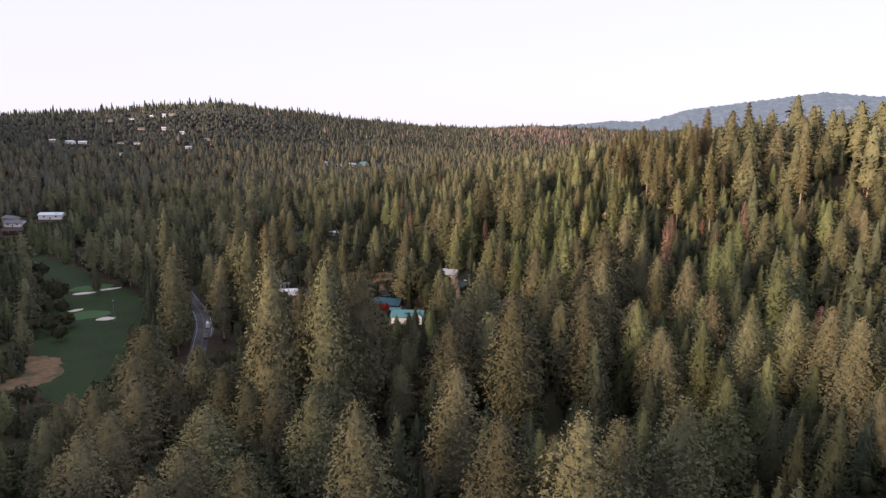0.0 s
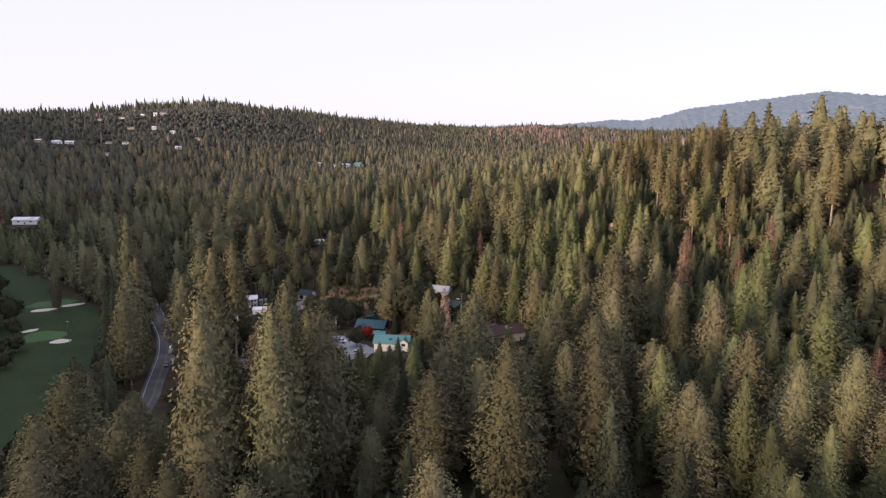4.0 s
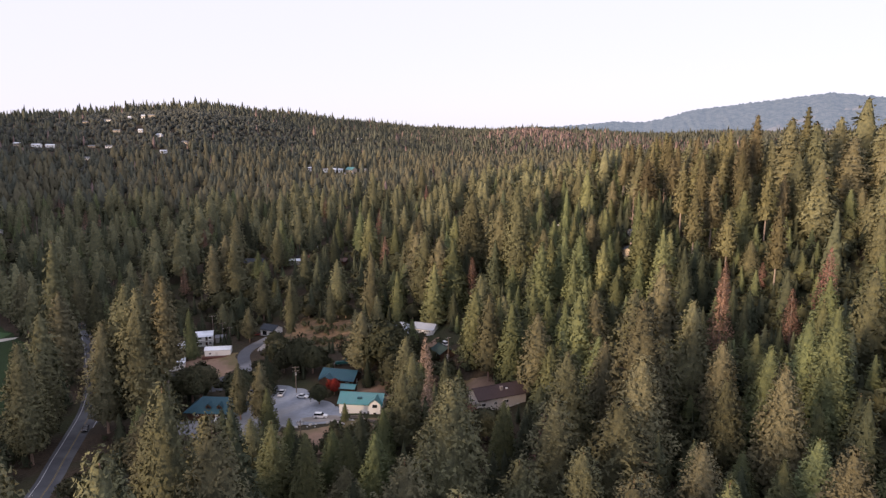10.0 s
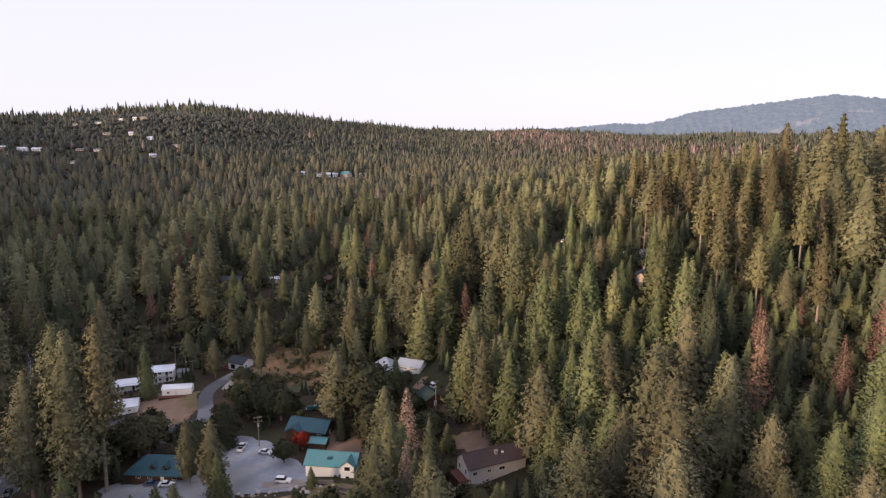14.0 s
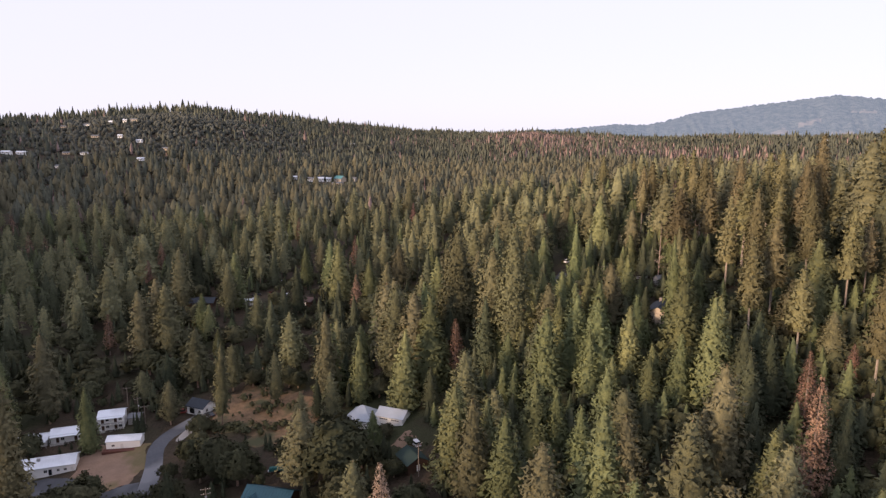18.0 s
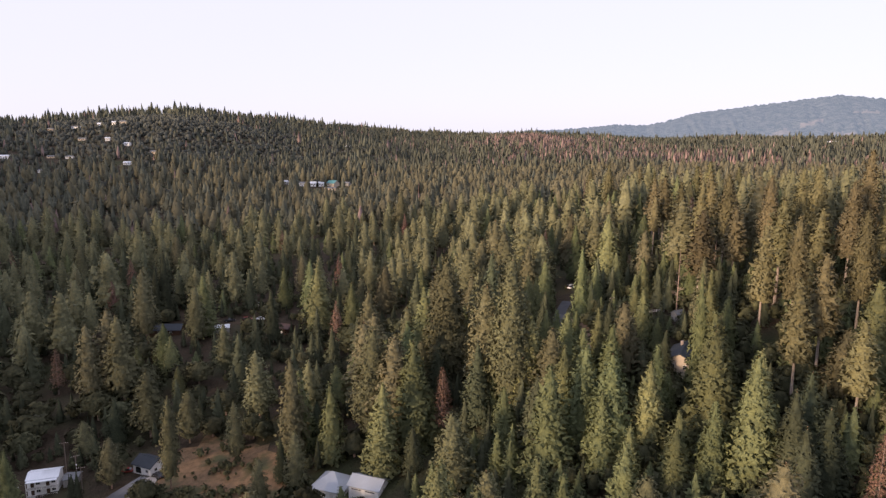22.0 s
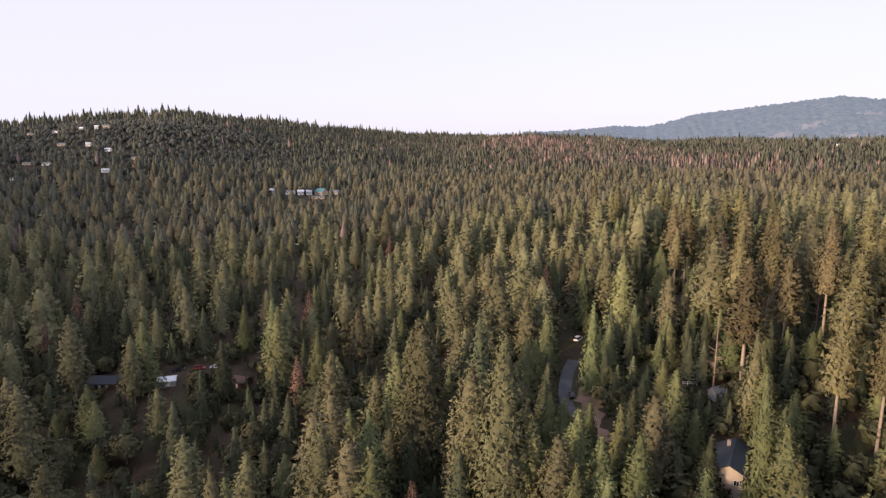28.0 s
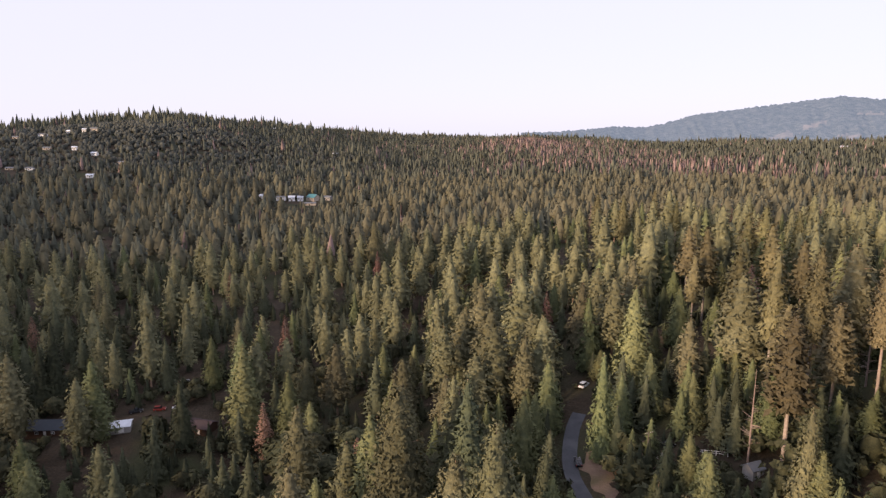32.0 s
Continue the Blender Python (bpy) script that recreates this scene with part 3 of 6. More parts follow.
def crown(kind, seed, level):
    """Corners and triangles of a crown on a tree 30 m high, and the limbs that bear it. level: 4 nearest, 3 and 2 near, 1 far, 0 farther.
    Boughs wind up the trunk; each carries tufts of needles along its outer part, over a dark inner mass."""
    r = np.random.default_rng(seed)
    base, wide, taper, foot, n, tufts, low, top, sag, aside, lumps, spray = SPEC[kind]
    flat = {"pine": 0.46, "tallpine": 0.60, "cedar": 0.36, "fir": 0.62, "dead": 0.5}[kind]
    n, tufts, spray = {5: (round(n * 3.5), tufts + 3, spray * 0.46), 4: (round(n * 2.35), tufts + 3, spray * 0.55), 3: (round(n * 1.2), tufts + 2, spray * 0.80), 2: (n, tufts, spray * 0.92), 1: (round(n * 0.36), 3, spray * 1.55), 0: (round(n * 0.10), 1, spray * 3.0)}[level]
    tall = 30 * (1 - base)

    def reach(u):
        return wide * (1 - u) ** taper * np.minimum(1.0, foot + 2.4 * u)

    ph = r.uniform(0, math.tau, 4)

    def lump(a, u):
        return 1 + lumps * 0.55 * (np.sin(2 * a + 9 * u + ph[0]) + 0.8 * np.sin(3 * a - 15 * u + ph[1]) + 0.7 * np.sin(5 * a + 33 * u + ph[2]))

    grid = np.linspace(0, 0.985, 200)
    much = np.cumsum(reach(grid) + 0.5)
    u = np.interp((np.arange(n) + r.uniform(0, 1, n)) / n, much / much[-1], grid)
    if kind in ("fir", "tallpine"):        # boughs in whorls
        rows = tall / 1.5
        u = np.clip(0.35 * u + 0.65 * (np.floor(u * rows) + 0.5) / rows, 0, 0.985)
    a = np.arange(n) * 2.39996 + r.normal(0, 0.25, n)
    L = reach(u) * lump(a, u) * r.uniform(0.82, 1.06, n)
    each = 3 if level > 3 else (2 if level == 3 else 1)          # sprays in a tuft
    tufts = max(1, round(tufts / each))
    rise = low + (top - low) * u ** 1.2 + r.normal(0, 0.10, n)
    along_it = 0.42 + 0.58 * r.uniform(0, 1, (n, tufts)) ** 0.75
    along_it[:, 0] = r.uniform(0.93, 1.02, n)
    side = r.normal(0, 1, (n, tufts)) * aside * (0.4 + 0.6 * along_it) * np.minimum(L, 4.5)[:, None]
    q = along_it * L[:, None]
    z = 30 * base + tall * u[:, None] + q * np.tan(np.clip(rise, -0.5, 0.9))[:, None] * 0.6 - sag * q * along_it + r.normal(0, 0.12, q.shape)
    z = np.minimum(z, 29.6)
    ca, sa = np.cos(a)[:, None], np.sin(a)[:, None]
    spots = np.stack([q * ca - side * sa, q * sa + side * ca, z], -1).reshape(-1, 3)
    ends = spots.reshape(n, tufts, 3)[:, 0]
    puff = r.normal(0, 1, (n * tufts * each, 3)) * (0.30 if each > 1 else 0.0)
    spots, tufts = np.repeat(spots, each, 0) + puff, tufts * each
    tilt = np.repeat(flat + (0.85 - flat) * u, tufts) + r.normal(0, 0.14, n * tufts)
    out = np.arctan2(spots[:, 1], spots[:, 0])
    face = np.stack([np.cos(out) * np.cos(tilt), np.sin(out) * np.cos(tilt), np.sin(tilt)], 1)
    face = face + 0.55 * puff / 0.30
    face /= np.linalg.norm(face, axis=1, keepdims=True)
    size = spray * np.repeat(0.55 + 0.45 * np.minimum(1, 2.2 * (1 - u)), tufts)
    if level:
        lean = np.repeat(-0.15 + 0.75 * u, tufts)
        bough = np.stack([np.cos(out) * np.cos(lean), np.sin(out) * np.cos(lean), np.sin(lean)], 1)
        pieces = [sprays(spots, face, size, seed + 1, 0.40, 1.42, bough)]
    else:
        pieces = [sprays(spots, face, size, seed + 1, 0.25)]
    if kind != "dead":
        levels = {5: 9, 4: 9, 3: 9, 2: 8, 1: 6, 0: 4}[level]
        heights = 1 - np.linspace(1, 0.03, levels) ** 0.85
        sides = {5: 9, 4: 9, 3: 8, 2: 7, 1: 5, 0: 4}[level]
        pieces.append(core([(30 * base + tall * h, (0.62 if level else 0.80) * float(reach(h))) for h in heights], sides, seed + 3, 0.22))
    tip = np.array([(0, 0, 28.5), (0, 0, 29.0), (0, 0, 29.4), (0.1, 0, 28.8), (-0.1, 0.1, 29.2)])
    pieces.append(sprays(tip, np.array([(1.0, 0, 0.1), (0, 1, 0.1), (-1, 0, 0.1), (0, -1, 0.1), (0.7, -0.7, 0.1)]), np.full(5, 0.75), seed + 4, 0.1, 1.5))
    limbs = [((0, 0, zz - 0.25 * ll), tuple(p * (0.86, 0.86, 1)), 0.03 + 0.016 * ll) for zz, ll, p in zip(z[::5, 0], L[::5], ends[::5])]
    return joined(pieces), limbs


def trunk_mesh(name, limbs, material, every=3, bare=False, width=0.42):
    """A tapered trunk 30 m high with a slight sway, and some of the limbs."""
    bm = bmesh.new()
    r = random.Random(len(limbs))
    zs = [-1.5, 1.2, 8, 18, 29.5]
    last = None
    for z in zs:
        rad = width * (1.35 if z <= 0 else 1.0) * (1 - max(0, z) / 31) ** 0.85 + 0.03
        ring = [bm.verts.new((rad * math.cos(k * math.tau / 7), rad * math.sin(k * math.tau / 7), z)) for k in range(7)]
        if last:
            for k in range(7):
                bm.faces.new((last[k], last[(k + 1) % 7], ring[(k + 1) % 7], ring[k]))
        last = ring
    for i, (a, b, q) in enumerate(limbs):
        if bare or i % every == 0:
            tube(bm, a, b, q * 1.2, q * 0.35, 3)
    me = bpy.data.meshes.new(name)
    bm.to_mesh(me)
    bm.free()
    me.materials.append(material)
    return me


LABEL = {
    "pine": ("olive-green ponderosa pine with a clumpy tapering crown", "pine tree", "pines of the forest"),
    "tallpine": ("tall ponderosa pine with a long bare trunk and high crown", "pine tree", "tall pines of the ridge"),
    "cedar": ("bright green incense cedar with a dense pointed crown", "cedar tree", "cedars of the forest"),
    "fir": ("dark green fir with layered drooping boughs", "fir tree", "firs of the forest"),
    "dead": ("dead pine with reddish brown needles", "dead pine", "beetle-killed pines"),
    "snag": ("bare grey dead pine with broken limbs", "dead tree", "bare snags"),
    "oak": ("dark green broadleaf oak with a rounded crown", "oak tree", "oaks of the valley"),
    "pale": ("pine with a bleached pale dead crown", "dead pine", "bleached pines"),
    "maple": ("red autumn maple with a small rounded crown", "maple tree", ""),
}
NAME = {"pine": "pine_tree", "tallpine": "tall_pine_tree", "cedar": "cedar_tree", "fir": "fir_tree", "dead": "dead_pine_tree", "snag": "bare_snag", "oak": "oak_tree", "maple": "maple_tree", "pale": "bleached_pine_tree"}
LEAF = {"pine": M_PINE, "tallpine": M_TALLPINE, "cedar": M_CEDAR, "fir": M_FIR, "dead": M_DEAD, "oak": M_OAK, "maple": M_MAPLE, "pale": M_PALE}


def oak_crown(seed, level):
    """A rounded crown 10 m high of leaf clumps on spreading limbs."""
    r = np.random.default_rng(seed)
    n, each, size = {3: (330, 7, 0.55), 2: (150, 5, 0.80), 1: (44, 3, 1.45), 0: (15, 3, 1.35)}[level]
    d = r.normal(0, 1, (n, 3))
    d /= np.linalg.norm(d, axis=1, keepdims=True)
    d[:, 2] = np.abs(d[:, 2]) * 1.1 - 0.3
    a = np.arctan2(d[:, 1], d[:, 0])
    lump = 1 + 0.2 * np.sin(3 * a + seed) + 0.14 * np.sin(5 * a + 4 * d[:, 2] + 2 * seed)
    spots = d * (4.1 * lump * r.uniform(0.78, 1.04, n))[:, None] + (0, 0, 5.6)
    pieces = [sprays(np.repeat(spots, each, 0) + r.normal(0, 0.42, (n * each, 3)), np.repeat(d + (0, 0, 0.25), each, 0), np.full(n * each, size), seed + 2, 0.5)]
    hs = [(2.4, 1.8), (3.8, 3.1), (5.4, 3.5), (7.0, 3.0), (8.4, 1.8), (9.2, 0.2)] if level else [(2.0, 1.6), (5.0, 2.9), (8.4, 1.2)]
    pieces.append(core(hs, 9 if level > 1 else 5, seed, 0.25))
    limbs = [((0, 0, 2.2 + 0.2 * i), tuple(spots[i % n] * 0.8 + np.array([0, 0, 1.0])), 0.12) for i in range(7)]
    return joined(pieces), limbs


def oak_trunk(limbs):
    bm = bmesh.new()
    tube(bm, (0, 0, -0.8), (0.1, 0, 2.4), 0.34, 0.26, 7)
    tube(bm, (0.1, 0, 2.4), (0, 0.1, 5.5), 0.26, 0.14, 6)
    for a, b, q in limbs:
        tube(bm, a, b, q, 0.04, 4)
    me = bpy.data.meshes.new("trunk")
    bm.to_mesh(me)
    bm.free()
    me.materials.append(M_BARK)
    return me


def prototype(kind, seed, level=2):
    """One tree with its parts, kept for copying: an Empty at its foot, trunk and crown."""
    top = new(NAME[kind])
    tagged(top, *LABEL[kind])
    if kind in ("oak", "maple"):
        (v, t), limbs = oak_crown(seed, level)
        trunk = oak_trunk(limbs)
    else:
        (v, t), limbs = crown("dead" if kind in ("snag", "pale") else kind, seed, level)
        dead = kind in ("dead", "snag", "pale")
        trunk = trunk_mesh("trunk", limbs, M_SNAG if dead else (M_TALLBARK if kind == "tallpine" else M_BARK), 9 if not dead else 1, dead, 0.34 if kind != "tallpine" else 0.30)
    new("trunk", trunk).parent = top
    if kind != "snag":
        new("crown", mesh_tris("crown", v, t, LEAF[kind], soft_normals(v, t, 10.0 if kind in ("oak", "maple") else 30.0))).parent = top
    return top


TREES = {k: [] for k in NAME}          # (x, y, height, width factor) by kind


def tree(kind, x, y, tip, width=1.0):
    """A tree whose top stands at height tip."""
    TREES[kind].append((x, y, tip - at(x, y), width))


# ---------------------------------------------------------------- roads, clearings, golf course
tagged(ribbon("road", ROAD, -ROAD_W, ROAD_W, M_ASPHALT, 0.22), "grey two-lane asphalt road winding through the pines", "road", kind="structure")
for name, a, b, m in (("road_edge_line", -3.55, -3.35, M_LINE), ("road_edge_line", 3.35, 3.55, M_LINE), ("road_centre_line", -0.22, -0.08, M_YELLOW), ("road_centre_line", 0.08, 0.22, M_YELLOW)):
    tagged(ribbon(name, ROAD, a, b, m, 0.235), "painted line on the road", "road marking", kind="structure")
tagged(draped("parking_lot", LOT, M_LOT, 0.16), "worn grey asphalt parking lot", "parking lot", kind="structure")
tagged(draped("motel_forecourt", FORECOURT, M_ASPHALT, 0.14), "dark asphalt forecourt below the motel", "parking lot", kind="structure")
tagged(ribbon("driveway", DRIVE, -3.3, 3.3, M_DRIVE, 0.20), "grey asphalt drive up to the cabin", "driveway", kind="structure")
tagged(ribbon("forest_road", ROAD2, -3.2, 3.2, M_ASPHALT, 0.20), "narrow asphalt road between tall trees", "road", kind="structure")
tagged(draped("dirt_bank", BANK2, M_SOIL, 0.08, 2.0, 1.0), "reddish-brown dirt bank beside the forest road", "bank", kind="structure")
tagged(draped("meadow", MEADOW, M_DRYGRASS, 0.10, 2.0, 2.0), "dry brown grass slope", "meadow", kind="structure")
tagged(draped("dirt_yard", YARD, M_SOIL, 0.10, 2.0, 1.0), "bare brown dirt yard", "yard", kind="structure")
tagged(draped("dirt_bank", SLOPE, M_SOIL, 0.10, 2.0, 1.0), "bare dirt bank with dry scrub", "bank", kind="structure")
tagged(draped("house_yard", YARD2, M_SOIL, 0.08, 2.0, 1.0), "dry dirt yard behind the teal-roofed house", "yard", kind="structure")
tagged(draped("dirt_drive", DRIVE2, M_SOIL, 0.08, 2.0, 1.0), "brown dirt drive between the houses", "driveway", kind="structure")
tagged(draped("house_yard", YARD3, M_SOIL, 0.08, 2.0, 1.0), "reddish-brown dirt yard behind the brown-roofed house", "yard", kind="structure")
tagged(draped("bare_slope", BARE_SLOPE, M_SOIL, 0.5, 9.0, 3.0), "bare reddish-brown cleared slope far off", "clearing", kind="structure")
tagged(draped("pale_field", PALE_FIELD, M_DRYFIELD, 0.6, 14.0, 4.0), "pale dry field by far houses", "field", kind="structure")
tagged(draped("fairway", FAIRWAY, M_TURF, 0.12, 5.0), "dark green golf fairway", "golf course", kind="structure")


def mountain():
    """The far blue mountain, a ridge with spurs and gullies."""
    ridge = [(0, 118), (3, 126), (5.5, 140), (7.7, 157), (9.9, 150), (11.6, 176), (13.7, 223), (17.3, 255), (20.3, 281), (23.5, 311), (26.2, 288), (32, 250), (50, 200)]
    bs, hs = np.array(ridge).T
    n, m = 420, 34
    b, u = np.meshgrid(np.linspace(0.0, 52.0, n), np.linspace(0, 1, m), indexing="ij")
    h = np.interp(b, bs, hs) + 1.5 * np.sin(b * 5.3 + 1) + 1.0 * np.sin(b * 13.0) + np.random.default_rng(5).normal(0, 1.0, (n, m)) * (u > 0.98) * 2.2
    bend = b + 0.9 * np.sin(3.1 * u + 0.7 * b) + 0.35 * np.sin(9 * u + 2.3 * b)
    spur = np.abs(np.sin(bend * 0.95 + 1.2 * u)) * 9 + np.abs(np.sin(bend * 2.3 + 2.7 * u + 1)) * 7 + np.sin(bend * 6.1 - 5 * u) * 3
    q = 3250 + 920 * u - spur * 2.2 * (1 - u) ** 0.6
    z = -60 + (h + 60) * u ** 0.8 + spur * 2.6 * u * (1 - u) - 8 * np.sin(math.pi * u)
    v = np.stack([q * np.sin(np.radians(b)), 200 + q * np.cos(np.radians(b)), z], -1).reshape(-1, 3)
    i = (np.arange(n - 1)[:, None] * m + np.arange(m - 1)[None]).ravel()
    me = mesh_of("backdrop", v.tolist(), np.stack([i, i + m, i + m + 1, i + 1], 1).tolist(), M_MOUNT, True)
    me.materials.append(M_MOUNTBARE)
    fb, fu = b.ravel()[i], u.ravel()[i]
    bare = np.zeros(len(i), bool)
    for b0, u0, wide, high, slant in ((19.8, 0.40, 1.0, 0.05, 0.02), (21.9, 0.53, 0.9, 0.03, 0.05), (25.3, 0.70, 0.8, 0.025, 0.01), (24.2, 0.36, 0.7, 0.03, -0.02), (17.0, 0.33, 0.4, 0.03, 0.0)):
        db, du = (fb - b0) / wide, (fu - u0 - slant * (fb - b0)) / high
        bare |= db ** 2 + du ** 2 + 0.5 * np.sin(fb * 9 + 40 * fu) + 0.3 * np.sin(fb * 23) < 0.9
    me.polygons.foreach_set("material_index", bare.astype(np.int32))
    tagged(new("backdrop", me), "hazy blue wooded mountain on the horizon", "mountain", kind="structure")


mountain()

# ---------------------------------------------------------------- buildings
def window_on(parent, side, L, W, u, z, w, h, wall_y=None):
    """A window with frame and pane on one side of a house: u along the side from its middle, z the sill's height."""
    y = {"S": -W / 2, "N": W / 2}.get(side, 0)
    bm = bmesh.new()
    t = 0.09
    for a, b, c, d in ((-w / 2, w / 2, h - t, h), (-w / 2, w / 2, 0, t), (-w / 2, -w / 2 + t, t, h - t), (w / 2 - t, w / 2, t, h - t), (-t / 3, t / 3, t, h - t)):
        box(bm, a, b, -0.07, 0.05, c, d)
    turn = {"S": 0, "E": 90, "N": 180, "W": 270}[side]
    place = {"S": (u, -W / 2 - 0.03, z), "N": (-u, W / 2 + 0.03, z), "E": (L / 2 + 0.03, u, z), "W": (-L / 2 - 0.03, -u, z)}[side]
    frame_ob = part("window", bm, M_TRIM, parent, "", pose(*place, 0, 0, turn))
    part("pane", boxed(-w / 2 + t, w / 2 - t, -0.025, 0.02, t, h - t), M_GLASS, frame_ob)


def door_on(parent, side, L, W, u, w, h, material, z=0.0, name="door"):
    turn = {"S": 0, "E": 90, "N": 180, "W": 270}[side]
    place = {"S": (u, -W / 2 - 0.03, z), "N": (-u, W / 2 + 0.03, z), "E": (L / 2 + 0.03, u, z), "W": (-L / 2 - 0.03, -u, z)}[side]
    leaf = part(name, boxed(-w / 2, w / 2, -0.06, 0.04, 0.05, h, bevel=0.015), material, parent, "", pose(*place, 0, 0, turn))
    part("handle", boxed(w / 2 - 0.16, w / 2 - 0.08, -0.12, -0.06, h * 0.47, h * 0.47 + 0.12), M_STEEL, leaf)


def gable_walls(L, W, H, rise, foot=1.8):
    """Walls with gable ends, the ridge along x."""
    bm = bmesh.new()
    ends = []
    for x in (-L / 2, L / 2):
        ends.append([bm.verts.new((x, y, z)) for y, z in ((-W / 2, -foot), (W / 2, -foot), (W / 2, H), (0, H + rise), (-W / 2, H))])
    bm.faces.new(ends[0][::-1])
    bm.faces.new(ends[1])
    for k in range(5):
        bm.faces.new((ends[0][k], ends[0][(k + 1) % 5], ends[1][(k + 1) % 5], ends[1][k]))
    return bm


def gable_roof(L, W, H, rise, over=0.6, thick=0.16, hip=0.0):
    """Two sloping slabs with thickness; hip: how far the ridge draws in from the ends."""
    bm = bmesh.new()
    k = rise / (W / 2)
    e = W / 2 + over
    rings = []
    for dz in (0.03, thick + 0.03):
        low = H - k * over + dz
        rings.append([bm.verts.new(p) for p in ((-L / 2 - over, -e, low), (L / 2 + over, -e, low), (L / 2 + over, e, low), (-L / 2 - over, e, low),
                                                (-L / 2 - over + hip, 0, H + rise + dz), (L / 2 + over - hip, 0, H + rise + dz))])
    for r, flip in ((rings[0], True), (rings[1], False)):
        for f in ((0, 1, 5, 4), (2, 3, 4, 5), (1, 2, 5), (3, 0, 4)):
            if len(f) == 3 and hip == 0:
                continue
            q = [r[i] for i in f]
            bm.faces.new(q[::-1] if flip else q)
    a, b = rings
    loop = [0, 1, 2, 3] if hip else [0, 1, 5, 2, 3, 4]
    for i, j in zip(loop, loop[1:] + loop[:1]):
        bm.faces.new((a[i], a[j], b[j], b[i]))
    return bm


def seams(L, W, H, rise, over=0.6, gap=0.9):
    """Standing seams of a metal roof."""
    bm = bmesh.new()
    k = rise / (W / 2)
    n = int((L + 2 * over) / gap)
    for i in range(n + 1):
        x = -L / 2 - over + 0.05 + i * (L + 2 * over - 0.1) / n
        for s in (-1, 1):
            v = [bm.verts.new((x + dx, s * yy, H + rise - k * yy + dz)) for dx in (-0.03, 0.03) for yy in (0.05, W / 2 + over) for dz in (0.17, 0.25)]
            for f in ((0, 1, 3, 2), (4, 6, 7, 5), (1, 5, 7, 3), (0, 2, 6, 4), (2, 3, 7, 6)):
                bm.faces.new([v[q] for q in f])
    return bm


def house(name, label, x, y, turn, L, W, H, rise, wall, roof, over=0.6, hip=0.0, metal=False, windows=(), doors=(), chimney=None, base=None, group=""):
    """A gabled or hipped house: Empty at the foot of its middle, walls, roof, windows and doors."""
    z = at(x, y) if base is None else base
    top = tagged(new(name), label, "house", group)
    top.matrix_basis = pose(x, y, z, 0, 0, turn)
    part("wall", gable_walls(L, W, H, 0.02 if hip else rise), wall, top)
    cover = part("roof", gable_roof(L, W, H, rise, over, 0.16, hip), roof, top)
    if metal and not hip:
        part("seam", seams(L, W, H, rise, over), roof, cover)
    if not hip:
        part("ridge_cap", boxed(-L / 2 - over, L / 2 + over, -0.14, 0.14, H + rise + 0.15, H + rise + 0.24), roof, cover)
    for w in windows:
        window_on(top, w[0], L, W, *w[1:])
    for d in doors:
        door_on(top, d[0], L, W, *d[1:])
    if chimney:
        cx, cy, ch = chimney
        part("chimney", boxed(cx - 0.45, cx + 0.45, cy - 0.4, cy + 0.4, H * 0.5, H + rise + ch), M_BRICK, top)
    return top


def cross_gable(top, x, y, w, deep, H, rise, wall, roof, over=0.4):
    """A gabled bay on the south side of a house."""
    bay = part("bay", gable_walls(deep, w, H, rise), wall, top, "", pose(x, y, 0, 0, 0, -90))
    part("bay_roof", gable_roof(deep, w, H, rise, over), roof, bay)
    return bay


# the white house with the teal metal roof
teal = house("teal_roofed_house", "white two-storey house with a bright teal metal roof", -53.6, 298.2, 0, 14.6, 8.0, 4.3, 2.3, M_WHITE, M_TEAL, metal=True, base=2.9,
             windows=[("S", 1.6, 0.8, 0.9, 0.7), ("S", 3.0, 0.9, 0.9, 0.9), ("W", 0, 2.0, 1.2, 1.2), ("E", 0, 2.0, 1.2, 1.2)], doors=[("S", -5.2, 1.0, 2.0, M_TRIM)])
bay = cross_gable(teal, 5.4, -2.6, 3.9, 4.6, 4.9, 1.5, M_WHITE, M_TEAL)
for z, w, h in ((3.5, 1.6, 1.1), (0.9, 1.0, 0.8)):
    b = bmesh.new()
    box(b, 0, 0.08, -w / 2, w / 2, z, z + h)
    part("window", b, M_GLASS, bay, "dark bay window", pose(2.3, 0, 0))
part("vent_cap", boxed(-1.2, 0.3, -2.6, -1.4, 5.45, 5.85), M_BLUETEAL, teal)

# the lodge behind it, with brown walls
lodge = house("lodge", "brown log lodge with a dark teal metal roof", -67.4, 319.3, -6, 13.0, 8.5, 3.0, 2.3, M_BROWNWALL, M_BLUETEAL, metal=True,
              windows=[("S", 4.4, 0.9, 1.3, 1.2), ("S", -3.8, 0.9, 1.3, 1.2), ("E", 0, 0.9, 1.2, 1.2)], doors=[("S", 0.5, 1.0, 2.05, M_TRIM)])
cross_gable(lodge, -3.6, -3.6, 5.0, 5.0, 2.9, 1.5, M_BROWNWALL, M_BLUETEAL)
lodge2 = house("hipped_lodge", "dark lodge with a broad teal hipped roof and dormers", -106.2, 296.2, 3, 17.5, 9.5, 2.9, 3.2, M_BROWNWALL, M_BLUETEAL, over=1.0, hip=5.0,
               windows=[("S", -5.5, 0.9, 1.4, 1.2), ("S", -2.0, 0.9, 1.4, 1.2), ("S", 5.5, 0.9, 1.4, 1.2), ("E", 0, 0.9, 1.2, 1.2)], doors=[("S", 1.8, 1.1, 2.05, M_TRIM)])
